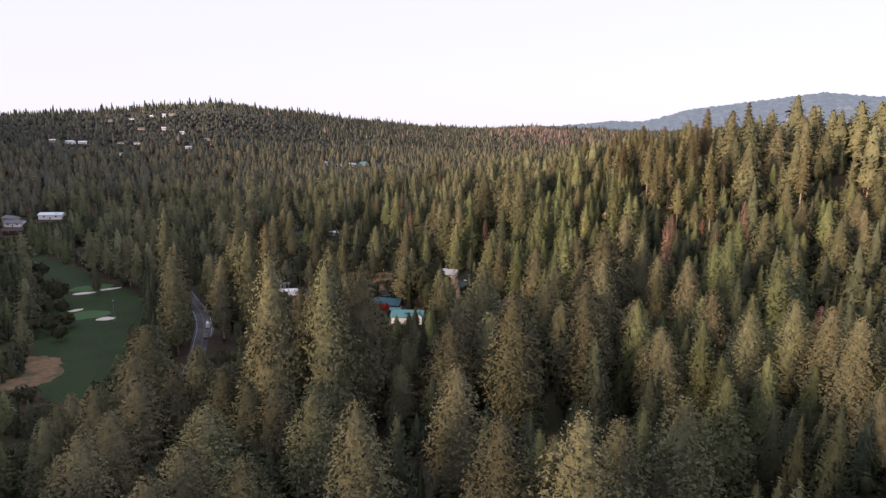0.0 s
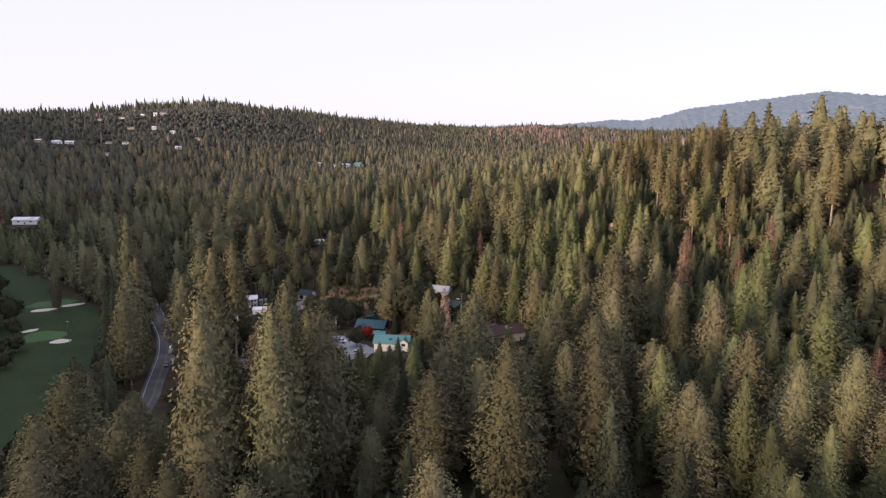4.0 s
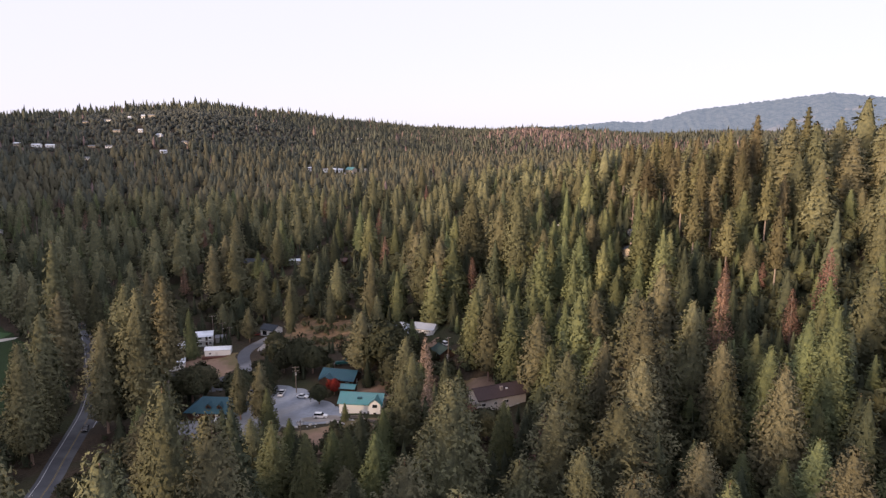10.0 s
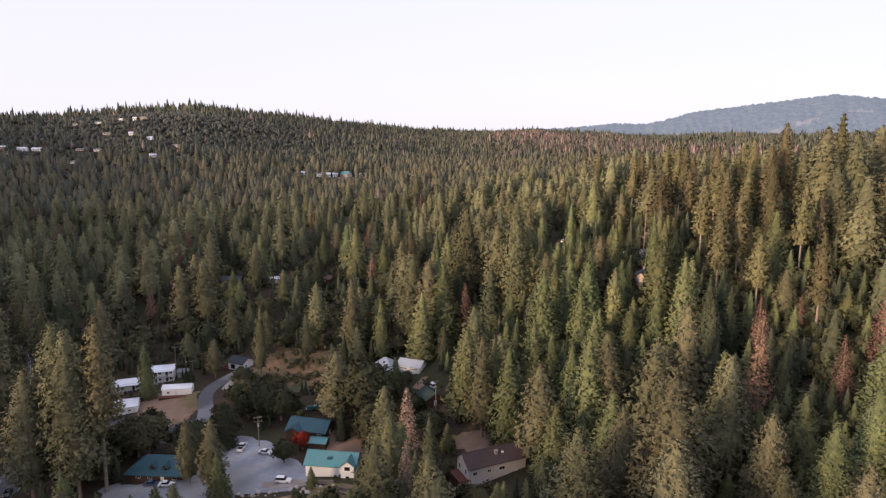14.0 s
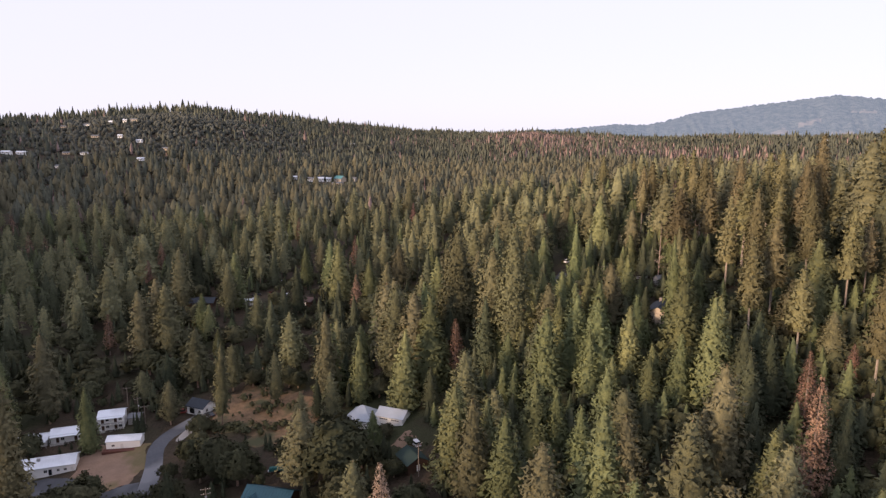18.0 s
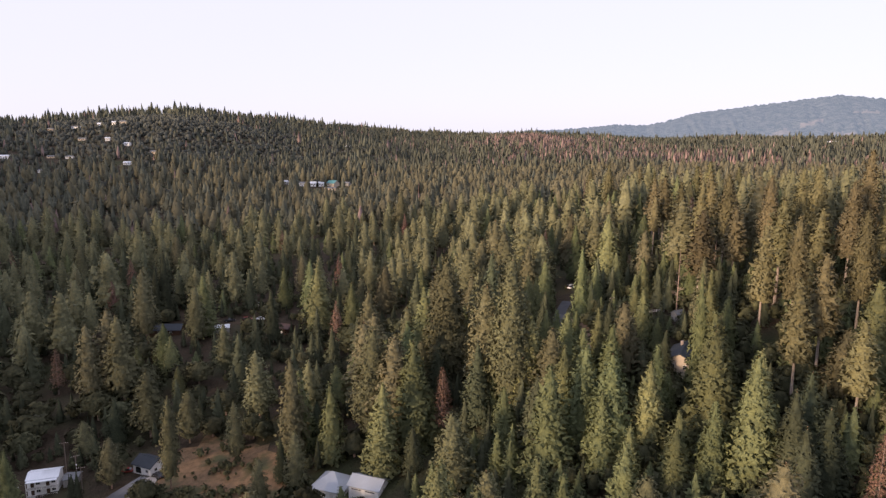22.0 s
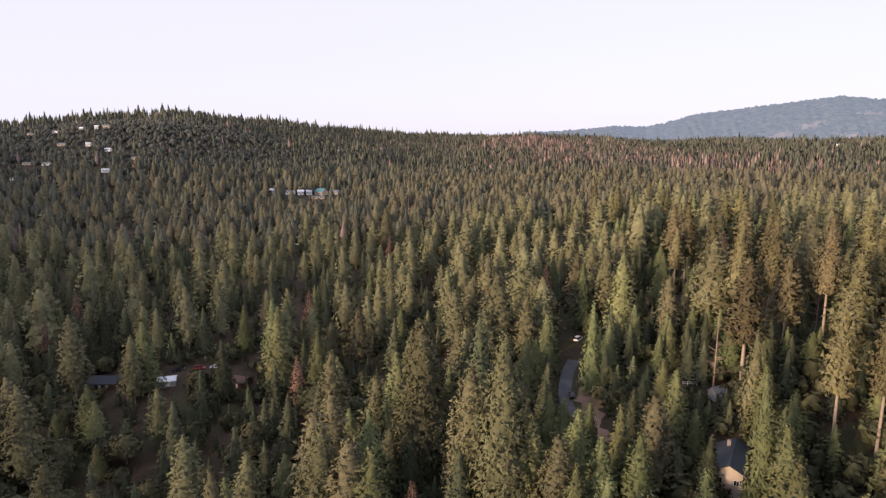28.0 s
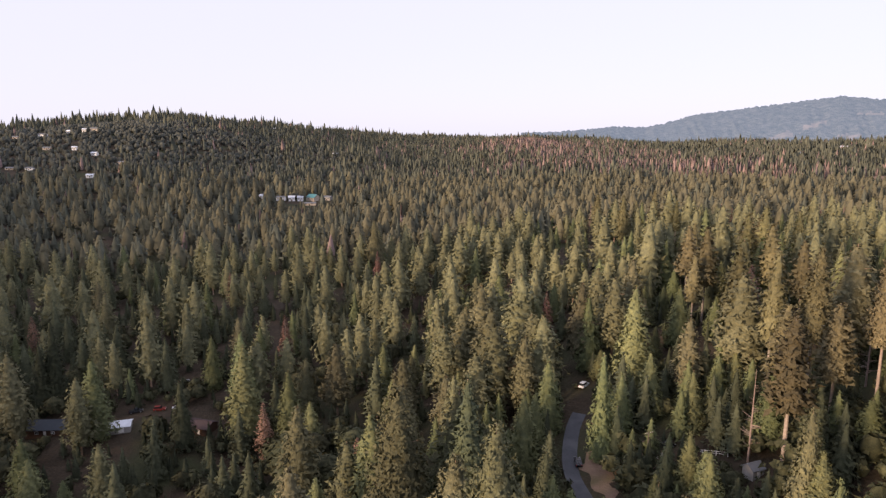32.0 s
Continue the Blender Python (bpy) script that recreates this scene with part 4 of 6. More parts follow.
for dx in (-1.3, 2.6):
    b = cross_gable(lodge2, dx, -2.9, 1.9, 2.2, 4.3, 0.9, M_BROWNWALL, M_BLUETEAL, 0.25)
    part("window", boxed(1.11, 1.17, -0.5, 0.5, 3.4, 4.3), M_GLASS, b, "small dormer window")
house("teal_shed", "small shed with a flat teal metal roof", -62.2, 310.9, 0, 5.4, 4.2, 2.4, 0.7, M_BROWNWALL, M_TEAL, 0.4, metal=True, doors=[("S", 0, 1.0, 1.95, M_BROWNWALL)])

# the motel: white box on a deck, lower block, upper rows with porches
house("white_annex", "small white gabled annex with a white metal roof", -133.9, 355.2, 16, 11.0, 5.0, 2.9, 0.9, M_WHITE, M_WHITEROOF, 0.25, metal=True,
                  windows=[("S", -3.2, 1.1, 1.1, 0.8)], doors=[("S", -0.4, 1.0, 2.0, M_TRIM)])
deck = tagged(new("timber_deck"), "low dark red timber deck before the white annex", "deck")
deck.matrix_basis = pose(-132.9, 351.5, at(-132.9, 351.5), 0, 0, 16)
part("deck_floor", boxed(-6.2, 6.2, -1.0, 1.1, 0.35, 0.5), M_DECK, deck)
for k in range(9):
    part("post", boxed(-6.1 + k * 1.5, -5.98 + k * 1.5, -1.0, -0.88, -0.8, 0.35), M_DECK, deck)
part("skirt", boxed(-6.2, 6.2, -0.96, -0.9, -0.6, 0.3), M_DECK, deck)

block = house("motel_block", "long white motel block with a pale metal roof", -151.6, 339.4, 26, 18.0, 7.8, 2.9, 1.5, M_WHITE, M_WHITEROOF, 0.4, metal=True, base=-2.2,
              windows=[("S", 0.6, 1.0, 1.1, 1.0), ("S", 4.2, 1.0, 0.9, 0.9), ("S", 6.2, 1.0, 1.0, 0.9), ("S", -3.5, 1.0, 1.0, 1.0), ("S", -7, 1.0, 1.0, 1.0)],
              doors=[("S", 1.9, 0.95, 2.0, M_GLASS), ("S", 8.2, 0.95, 2.0, M_TRIM)])
part("roof_vent", boxed(-2.2, -1.2, -1.4, -0.7, 3.9, 4.9), M_STEEL, block)


def porch_row(name, label, x, y, turn, L, W, H, base, storeys=1):
    """A motel row with a porch on posts along its front, a door and window to each room."""
    rooms = max(2, int(L / 4.2))
    win, doo = [], []
    for i in range(rooms):
        u = -L / 2 + (i + 0.5) * L / rooms
        for s in range(storeys):
            win.append(("S", u + 0.9, 0.9 + s * 2.6, 1.2, 1.1))
            doo.append(("S", u - 0.7, 0.95, 2.0, M_BROWNWALL, s * 2.6))
    top = house(name, label, x, y, turn, L, W, H, 1.0, M_WHITE, M_WHITEROOF, 0.35, metal=True, windows=win, doors=doo, base=base)
    k = 1.0 / (W / 2)
    for s in range(storeys):
        z = (s + 1) * 2.6 if s < storeys - 1 else H - 0.25
        part("porch_roof" if s == storeys - 1 else "balcony", boxed(-L / 2, L / 2, -W / 2 - 1.7, -W / 2 - 0.05, z, z + 0.14), M_WHITEROOF if s == storeys - 1 else M_TRIM, top)
        part("porch_floor", boxed(-L / 2, L / 2, -W / 2 - 1.7, -W / 2 - 0.05, -0.25 + s * 2.6, -0.04 + s * 2.6) if s == 0 else boxed(-L / 2, L / 2, -W / 2 - 1.68, -W / 2 - 0.06, s * 2.6 + 0.145, s * 2.6 + 0.17), M_CONCRETE, top)
        for i in range(rooms + 1):
            px = -L / 2 + 0.07 + i * (L - 0.14) / rooms
            part("post", boxed(px - 0.06, px + 0.06, -W / 2 - 1.66, -W / 2 - 1.54, -0.04 + s * 2.6 + (0.17 if s else 0), z), M_TRIM, top)
        part("rail", boxed(-L / 2, L / 2, -W / 2 - 1.64, -W / 2 - 1.58, s * 2.6 + 0.85, s * 2.6 + 0.93), M_TRIM, top)
        for i in range(rooms * 5):
            px = -L / 2 + 0.3 + i * (L - 0.6) / (rooms * 5 - 1)
            part("baluster", boxed(px - 0.025, px + 0.025, -W / 2 - 1.63, -W / 2 - 1.59, s * 2.6 + 0.1 + (0.08 if s else 0), s * 2.6 + 0.85), M_TRIM, top)
    return top


porch_row("motel_row", "white motel row with a posted porch, lowest of three", -170.0, 355.4, 26, 11.5, 6.0, 2.6, -2.6)
porch_row("motel_row", "white motel row with a posted porch and pale roof", -158.9, 361.2, 26, 11.5, 6.0, 3.1, -2.0)
porch_row("motel_wing", "two-storey white motel wing with a railed balcony", -148.6, 370.5, 24, 8.6, 6.4, 5.3, -1.2, 2)
house("motel_shed", "low grey shed beside the motel wing", -141.5, 373.5, 18, 4.2, 4.5, 2.4, 0.6, M_GREYWALL, M_GREYROOF, 0.3, doors=[("S", 0, 0.9, 1.95, M_TRIM)])

# the cabin above the drive; a dark pane stands in for its shaded open doorway
cabin = house("cabin", "small white cabin with a dark slate shingle roof", -119.0, 380.6, -18, 7.8, 6.6, 2.8, 1.7, M_WHITE, M_DARKROOF, 0.5,
              windows=[("S", 2.4, 0.9, 1.2, 1.1), ("W", 0, 0.9, 1.2, 1.1), ("E", -1.2, 0.9, 1.1, 1.1)], doors=[("S", -1.4, 2.3, 2.1, M_GLASS), ("E", 1.2, 0.95, 2.0, M_TRIM)])
# the long house with the brown roof
brown = house("brown_roofed_house", "pale beige two-storey house with a brown shingle roof", -6.6, 288.1, 31, 17.0, 7.2, 5.4, 2.3, M_PALEWALL, M_BROWNROOF, 0.6, base=11.2,
              windows=[("S", -6.8, 2.9, 1.4, 1.1), ("S", -2.6, 2.9, 1.1, 1.0), ("S", 1.2, 2.9, 1.8, 1.1), ("S", -3.2, 0.5, 1.0, 0.8), ("S", 2.6, 0.5, 1.2, 0.9), ("W", -1.9, 2.6, 1.0, 1.6), ("W", 1.6, 2.6, 1.0, 1.6), ("E", 0, 2.6, 1.2, 1.2)],
              doors=[("S", 5.6, 1.0, 2.05, M_TRIM)], chimney=(0.4, -1.7, 0.1))
part("roof_light", boxed(2.0, 2.7, -1.9, -1.4, 6.6, 7.0), M_TRIM, brown)
wd = part("balcony", boxed(-11.2, -8.53, -3.4, 3.0, 1.75, 1.92), M_DECK, brown, "dark red timber balcony")
for k in range(4):
    part("post", boxed(-11.1, -10.95, -3.3 + k * 2.0, -3.15 + k * 2.0, -3.5, 1.75), M_DECK, wd)
part("rail", boxed(-11.2, -11.12, -3.4, 3.0, 2.7, 2.8), M_DECK, wd)
house("grey_outbuilding", "grey outbuilding with a pale metal roof behind the brown-roofed house", -2.6, 307.0, 28, 6.0, 5.0, 2.5, 0.9, M_GREYWALL, M_GREYROOF, 0.3, doors=[("S", 0, 2.2, 2.0, M_TRIM)])

# the house with hipped roof and garage wing
house("hipped_house", "white bungalow with a pale grey hipped roof", -51.5, 362.0, -12, 9.0, 8.6, 2.8, 3.0, M_WHITE, M_PALEROOF, 0.6, hip=4.6,
                  windows=[("S", -2.4, 0.9, 1.4, 1.2), ("E", -1.5, 0.9, 1.2, 1.2)], doors=[("S", 1.6, 1.0, 2.05, M_TRIM)])
garage = house("garage_wing", "white double garage with a grey shingle roof", -40.6, 359.6, -14, 9.2, 6.4, 2.7, 1.6, M_WHITE, M_PALEROOF, 0.5, windows=[("E", 0, 1.0, 1.0, 0.9)])
for u in (-2.2, 2.0):
    g = part("garage_door", boxed(u - 1.6, u + 1.6, -3.28, -3.21, 0.02, 2.15, bevel=0.02), M_TRIM, garage, "white panelled garage door")
    for k in range(4):
        part("door_light", boxed(u - 1.35 + k * 0.72, u - 0.8 + k * 0.72, -3.30, -3.27, 1.6, 1.95), M_GLASS, g)
house("green_roofed_shed", "small dark shed with white trim and a green shingle roof", -29.6, 332.5, -55, 7.4, 6.4, 2.6, 1.8, M_BROWNWALL, M_GREENROOF, 0.5, windows=[("S", 0, 0.9, 1.1, 1.0)], doors=[("E", 0, 1.0, 2.0, M_TRIM)])

# the tall beige house in the wood
beige = house("beige_house", "tall beige house with a dark slate roof among cedars", 49.6, 391.0, 68, 14.0, 7.6, 6.4, 1.9, M_CREAM, M_DARKROOF, 0.5, base=39.5,
              windows=[("W", -1.9, 3.9, 1.2, 1.3), ("W", 1.6, 3.9, 1.2, 1.3), ("N", 2, 3.9, 1.4, 1.2), ("N", -3, 3.9, 1.4, 1.2), ("S", -3, 3.9, 1.4, 1.2)], doors=[("N", -0.5, 1.0, 2.05, M_TRIM)], chimney=(4.2, 1.2, 0.8))
house("garden_shed", "small grey shed with a shingle roof in the wood", 54.8, 423.0, 30, 3.4, 3.0, 2.1, 1.0, M_GREYWALL, M_GREYROOF, 0.3, doors=[("S", 0, 0.9, 1.9, M_TRIM)])
house("white_roofed_shed", "low shed with a bright white sheet-metal roof", -149.0, 496.6, 24, 8.4, 6.4, 2.2, 0.7, M_GREYWALL, M_WHITEROOF, 0.3, metal=True, doors=[("S", 1, 2.0, 2.0, M_TRIM)])
# dark walls and roofs put the deep shade round these two houses into colour
house("grey_roofed_house", "house with a wide slate roof, its tone deepened for shade", -177.0, 496.0, 10, 15.0, 9.0, 2.7, 1.8, M_BROWNWALL, M_DARKROOF, 0.6, windows=[("S", -3, 0.9, 1.3, 1.1), ("S", 3, 0.9, 1.3, 1.1)], doors=[("S", 0, 1.0, 2.0, M_TRIM)])
house("red_roofed_house", "low house with a rust-brown roof among oaks", -118.0, 500.0, -10, 10.0, 7.0, 2.6, 1.4, M_BROWNWALL, M_BROWNROOF, 0.5, windows=[("S", -2, 0.9, 1.3, 1.1)], doors=[("S", 1.5, 1.0, 2.0, M_TRIM)])

# far houses: the golf clubhouse side, the ridge, the wooded hill and the school in the forest
for x, y, L, W, H, rise, turn, wall, roof in (
        (-492, 632, 24, 11, 4.5, 2.0, 10, M_WHITE, M_WHITEROOF), (-522, 612, 20, 10, 4.0, 2.0, -20, M_CREAM, M_GREYROOF), (-474, 556, 16, 10, 3.6, 2.0, 25, M_BROWNWALL, M_BROWNROOF),
        (-500, 590, 18, 10, 4.0, 2.2, 5, M_WHITE, M_GREYROOF), (236, 480, 13, 9, 7.0, 1.6, -20, M_WHITE, M_GREYROOF), (205, 478, 11, 8, 6.0, 1.8, -25, M_WHITE, M_GREYROOF),
        (-821, 1351, 20, 9, 5, 2.0, 5, M_CREAM, M_GREYROOF), (-771, 1353, 11, 9, 6, 2.4, 12, M_WHITE, M_WHITEROOF), (-714, 1323, 15, 9, 5, 2, -6, M_WHITE, M_WHITEROOF),
        (-635, 1274, 16, 9, 5, 2, -15, M_CREAM, M_GREYROOF), (-624, 1177, 15, 9, 5, 2, 8, M_WHITE, M_WHITEROOF), (-786, 1219, 18, 9, 4.5, 2, 4, M_CREAM, M_GREYROOF),
        (-754, 1220, 16, 9, 5, 2, 10, M_WHITE, M_GREYROOF), (-721, 1111, 14, 10, 6, 2, -10, M_WHITE, M_GREYROOF), (-942, 1428, 14, 9, 5, 2, 5, M_CREAM, M_GREYROOF),
        (-552, 1154, 12, 8, 5, 2, 15, M_CREAM, M_GREYROOF), (-490, 1266, 14, 8, 5, 2, 0, M_WHITE, M_GREYROOF), (-413, 1729, 16, 9, 6, 2, 0, M_WHITE, M_WHITEROOF)):
    small = 0.72 if y > 1000 else 1.0
    L, W, H, rise = L * small, W * small, H * small, rise * small
    house("far_house", "pale house with a low roof among dark trees, far off", x, y, turn, L, W, H, rise, wall, roof, 0.7, group="houses on the far slopes",
          windows=[("S", -L / 4, H * 0.45, 2.0, 1.5), ("S", L / 4, H * 0.45, 2.0, 1.5)], doors=[("S", 0, 1.2, 2.1, M_BROWNWALL)])
for x, y, L, W, H, rise, turn, wall, roof in (
        (-872, 1142, 15, 10, 6, 2, 5, M_CREAM, M_WHITEROOF), (-849, 1158, 22, 9, 6, 2, 0, M_WHITE, M_WHITEROOF), (-835, 1175, 22, 9, 6, 2, 8, M_WHITE, M_WHITEROOF),
        (-712, 987, 13, 9, 6, 2, -15, M_WHITE, M_GREYROOF), (-722, 1080, 13, 9, 6, 2, 8, M_CREAM, M_GREYROOF), (-835, 1507, 20, 10, 6, 2.4, 8, M_CREAM, M_GREYROOF),
        (-907, 1455, 24, 9, 4.5, 2, -8, M_WHITE, M_GREYROOF), (-872, 1481, 9, 8, 6, 2.4, 0, M_WHITE, M_WHITEROOF), (-850, 1497, 10, 8, 6, 2.4, 15, M_WHITE, M_WHITEROOF),
        (851, 2158, 26, 11, 8, 2.4, -18, M_WHITE, M_WHITEROOF), (868, 2064, 16, 10, 5, 2, -15, M_CREAM, M_GREYROOF), (670, 1972, 10, 8, 5, 2, 0, M_WHITE, M_WHITEROOF), (905, 2090, 11, 9, 6, 2, -20, M_WHITE, M_WHITEROOF),
        (-363.6, 1184, 17, 10, 5, 1.8, 5, M_WHITE, M_WHITEROOF), (-335.4, 1175, 13, 10, 6, 1.6, -5, M_WHITE, M_GREYROOF), (-321, 1178, 10, 9, 6, 2.2, 20, M_WHITE, M_WHITEROOF), (-309, 1181, 9, 9, 6, 2.2, 12, M_WHITE, M_WHITEROOF), (-286, 1151, 20, 8, 3.5, 1.4, 5, M_CREAM, M_GREYROOF), (-272, 1192, 14, 9, 5, 2.0, -20, M_GREYWALL, M_GREYROOF),
        (-292, 1186, 16, 12, 5, 4.0, -30, M_CREAM, M_TEAL)):
    small = (0.74 if x < -400 else 0.86) if roof is not M_TEAL and x < 0 else 1.0
    L, W, H, rise = L * small, W * small, H * small, rise * small
    house("far_house", "pale house with a low roof among dark trees, far off" if roof is not M_TEAL else "large hall with a blue-green roof, far off in the forest", x, y, turn, L, W, H, rise, wall, roof, 0.7,
          group="houses on the far slopes", windows=[("S", -L / 4, H * 0.45, 2.0, 1.5), ("S", L / 4, H * 0.45, 2.0, 1.5)], doors=[("S", 0, 1.2, 2.1, M_BROWNWALL)])

# ---------------------------------------------------------------- cars
def car_body(L, W, sill, belt, nose, tail):
    """The lower body: a bevelled shell with raised bonnet and wheel line."""
    bm = bmesh.new()
    prof = [(-L / 2, sill + 0.12), (-L / 2 + 0.08, belt - 0.18 + tail), (-L / 2 + 0.35, belt + tail), (L / 2 - nose - 0.3, belt), (L / 2 - 0.35, belt - 0.13), (L / 2 - 0.04, belt - 0.32),
            (L / 2, sill + 0.15), (L / 2 - 0.15, sill), (-L / 2 + 0.15, sill)]
    sides = [[bm.verts.new((x, s * W / 2 * (1 if z < belt - 0.05 else 0.93), z)) for x, z in prof] for s in (-1, 1)]
    bm.faces.new(sides[0])
    bm.faces.new(sides[1][::-1])
    n = len(prof)
    for i in range(n):
        bm.faces.new((sides[0][i], sides[1][i], sides[1][(i + 1) % n], sides[0][(i + 1) % n]))
    bmesh.ops.recalc_face_normals(bm, faces=bm.faces)
    bmesh.ops.bevel(bm, geom=[e for e in bm.edges], offset=0.05, segments=2, affect="EDGES")
    return bm


def cabin_shape(x0, x1, z0, z1, W, lean0, lean1, grow=0.0):
    bm = bmesh.new()
    v = []
    for z, w, a, b in ((z0, W * 0.92 + grow, x0, x1), (z1, W * 0.76 + grow, x0 + lean0, x1 - lean1)):
        v.append([bm.verts.new((x, y, z)) for x, y in ((a, -w / 2), (b, -w / 2), (b, w / 2), (a, w / 2))])
    bm.faces.new(v[0][::-1])
    bm.faces.new(v[1])
    for k in range(4):
        bm.faces.new((v[0][k], v[0][(k + 1) % 4], v[1][(k + 1) % 4], v[1][k]))
    return bm


def car(name, label, x, y, turn, paint, kind="sedan", lift=0.16):
    L, W, belt, roof = {"sedan": (4.6, 1.8, 0.92, 1.42), "suv": (4.7, 1.86, 1.08, 1.72), "pickup": (5.5, 1.95, 1.1, 1.78), "van": (5.8, 2.1, 1.25, 2.45)}[kind]
    top = tagged(new(name), label, "car", "cars of the village")
    top.matrix_basis = pose(x, y, at(x, y) + lift, 0, 0, turn)
    part("body", car_body(L, W, 0.28, belt, 1.0 if kind != "van" else 0.4, 0.0), paint, top)
    a, b = {"sedan": (-1.45, 1.0), "suv": (-2.2, 0.95), "pickup": (-0.7, 1.2), "van": (-2.8, 2.2)}[kind]
    la, lb = {"sedan": (0.55, 0.65), "suv": (0.3, 0.6), "pickup": (0.15, 0.6), "van": (0.05, 0.5)}[kind]
    part("glazing" if kind != "van" else "load_space", cabin_shape(a, b, belt - 0.02, roof, W, la, lb), M_GLASS if kind != "van" else paint, top)
    part("roof", boxed(a + la - 0.04, b - lb + 0.04, -W * 0.39, W * 0.39, roof - 0.015, roof + 0.05, bevel=0.02), paint, top)
    if kind == "van":
        part("windscreen", cabin_shape(1.3, 2.23, 1.35, 2.1, W, 0.0, 0.42, 0.03), M_GLASS, top)
    if kind == "pickup":
        part("load_bed", boxed(-2.5, -0.85, -0.78, 0.78, belt - 0.02, belt + 0.01), M_RUBBER, top)
    for sx in (-L * 0.30, L * 0.31):
        for sy in (-1, 1):
            bm = bmesh.new()
            tube(bm, (sx, sy * (W / 2 - 0.2), 0.33), (sx, sy * (W / 2 + 0.02), 0.33), 0.33, 0.33, 14)
            wheel = part("wheel", bm, M_RUBBER, top)
            bm = bmesh.new()
            tube(bm, (sx, sy * (W / 2 + 0.0), 0.33), (sx, sy * (W / 2 + 0.035), 0.33), 0.2, 0.18, 10)
            part("rim", bm, M_STEEL, wheel)
    for sy in (-1, 1):
        part("headlight", boxed(L / 2 - 0.12, L / 2 + 0.012, sy * W * 0.36 - 0.17, sy * W * 0.36 + 0.17, belt - 0.36, belt - 0.22), M_TRIM, top)
        part("tail_light", boxed(-L / 2 - 0.012, -L / 2 + 0.1, sy * W * 0.38 - 0.12, sy * W * 0.38 + 0.12, belt - 0.3, belt - 0.1), M_CARRED, top)
    return top


car("suv", "white estate car parked on the pale gravel", -66.3, 290.4, 4, M_CARWHITE, "suv", 0.22)
car("parked_sedan", "silver-white sedan parked by the utility pole", -78.6, 307.4, -8, M_CARWHITE, "sedan", 0.18)
car("pickup_truck", "white pickup truck standing on the lot", -87.6, 310.5, 96, M_CARWHITE, "pickup", 0.18)
car("parked_sedan", "white sedan before the hipped lodge", -101.2, 288.6, 10, M_CARWHITE, "sedan", 0.18)
car("parked_sedan", "dark blue sedan in the shade of the lodge", -106.2, 289.2, 6, M_CARBLUE, "sedan", 0.05)
car("parked_sedan", "black sedan parked beside the white cabin", -113.2, 375.6, 150, M_CARDARK, "sedan", 0.22)
car("parked_sedan", "small red car before the white cabin", -125.8, 379.2, 20, M_CARRED, "sedan", 0.05)
car("suv", "white estate car on the dirt drive", -30.6, 342.6, 128, M_CARWHITE, "suv", 0.12)
car("suv", "dark green estate car among the oaks", -70.5, 344.0, 20, M_CARBLUE, "suv", 0.05)
car("van", "white delivery van on the asphalt road", -156.4, 301.8, 115, M_CARWHITE, "van", 0.24)
car("parked_sedan", "black sedan on the asphalt road", -149.0, 284.6, -65, M_CARDARK, "sedan", 0.24)
car("parked_sedan", "black sedan on the forest road", 17.5, 440.3, 92, M_CARDARK, "sedan", 0.22)
car("suv", "black estate car by the white fence", 39.8, 440.5, 40, M_CARDARK, "suv", 0.05)
car("suv", "white estate car in the shade", 22.8, 484.0, 60, M_CARWHITE, "suv", 0.05)
car("suv", "red estate car in a shaded yard", -142.0, 513.0, 15, M_CARRED, "suv", 0.05)
car("parked_sedan", "white sedan in a shaded yard", -135.5, 515.0, 10, M_CARWHITE, "sedan", 0.05)
car("pickup_truck", "dark pickup in a shaded yard", -150.5, 510.0, 30, M_CARDARK, "pickup", 0.05)
car("suv", "white estate car at the edge of the clearing", -145.0, 539.0, 75, M_CARWHITE, "suv", 0.05)


# ---------------------------------------------------------------- poles
def utility_pole(x, y, h, turn, transformer=False, lamp=False):
    top = tagged(new("utility_pole"), "weathered wooden utility pole with crossarm" + (" and transformer" if transformer else ""), "utility pole", "utility poles")
    top.matrix_basis = pose(x, y, at(x, y), 0, 0, turn)
    bm = bmesh.new()
    tube(bm, (0, 0, -1), (0, 0, h), 0.19, 0.12, 8)
    part("pole", bm, M_POLE, top)
    for z in (h - 0.5, h - 1.9) if transformer else (h - 0.5,):
        arm = part("crossarm", boxed(-1.3, 1.3, -0.16, -0.05, z, z + 0.14), M_POLE, top)
        for k in (-1.15, -0.55, 0.55, 1.15):
            bm = bmesh.new()
            tube(bm, (k, -0.1, z + 0.14), (k, -0.1, z + 0.34), 0.05, 0.03, 6)
            part("insulator", bm, M_TRIM, arm)
    if transformer:
        bm = bmesh.new()
        tube(bm, (0, -0.42, h - 3.4), (0, -0.42, h - 2.3), 0.27, 0.27, 10)
        part("transformer", bm, M_STEEL, top)
    if lamp:
        bm = bmesh.new()
        tube(bm, (0, 0, h - 3.0), (0, -1.5, h - 2.6), 0.04, 0.04, 6)
        part("lamp_arm", bm, M_STEEL, top)
        part("lamp_head", boxed(-0.15, 0.15, -2.0, -1.45, h - 2.7, h - 2.52, bevel=0.03), M_LAMP, top)


utility_pole(-82.4, 311.8, 10.5, 25, True, True)
utility_pole(-148.4, 379.9, 11.0, 20)
utility_pole(-141.4, 375.5, 8.5, 40, False, True)
utility_pole(-134.4, 368.4, 8.5, 30)
utility_pole(-175.0, 330.0, 10.0, 70)
utility_pole(-66.0, 269.5, 8.0, 10)
utility_pole(-125.3, 229.2, 7.0, 60)
utility_pole(33.6, 434.0, 9.5, 30)
utility_pole(-27.0, 327.0, 10.0, 50)


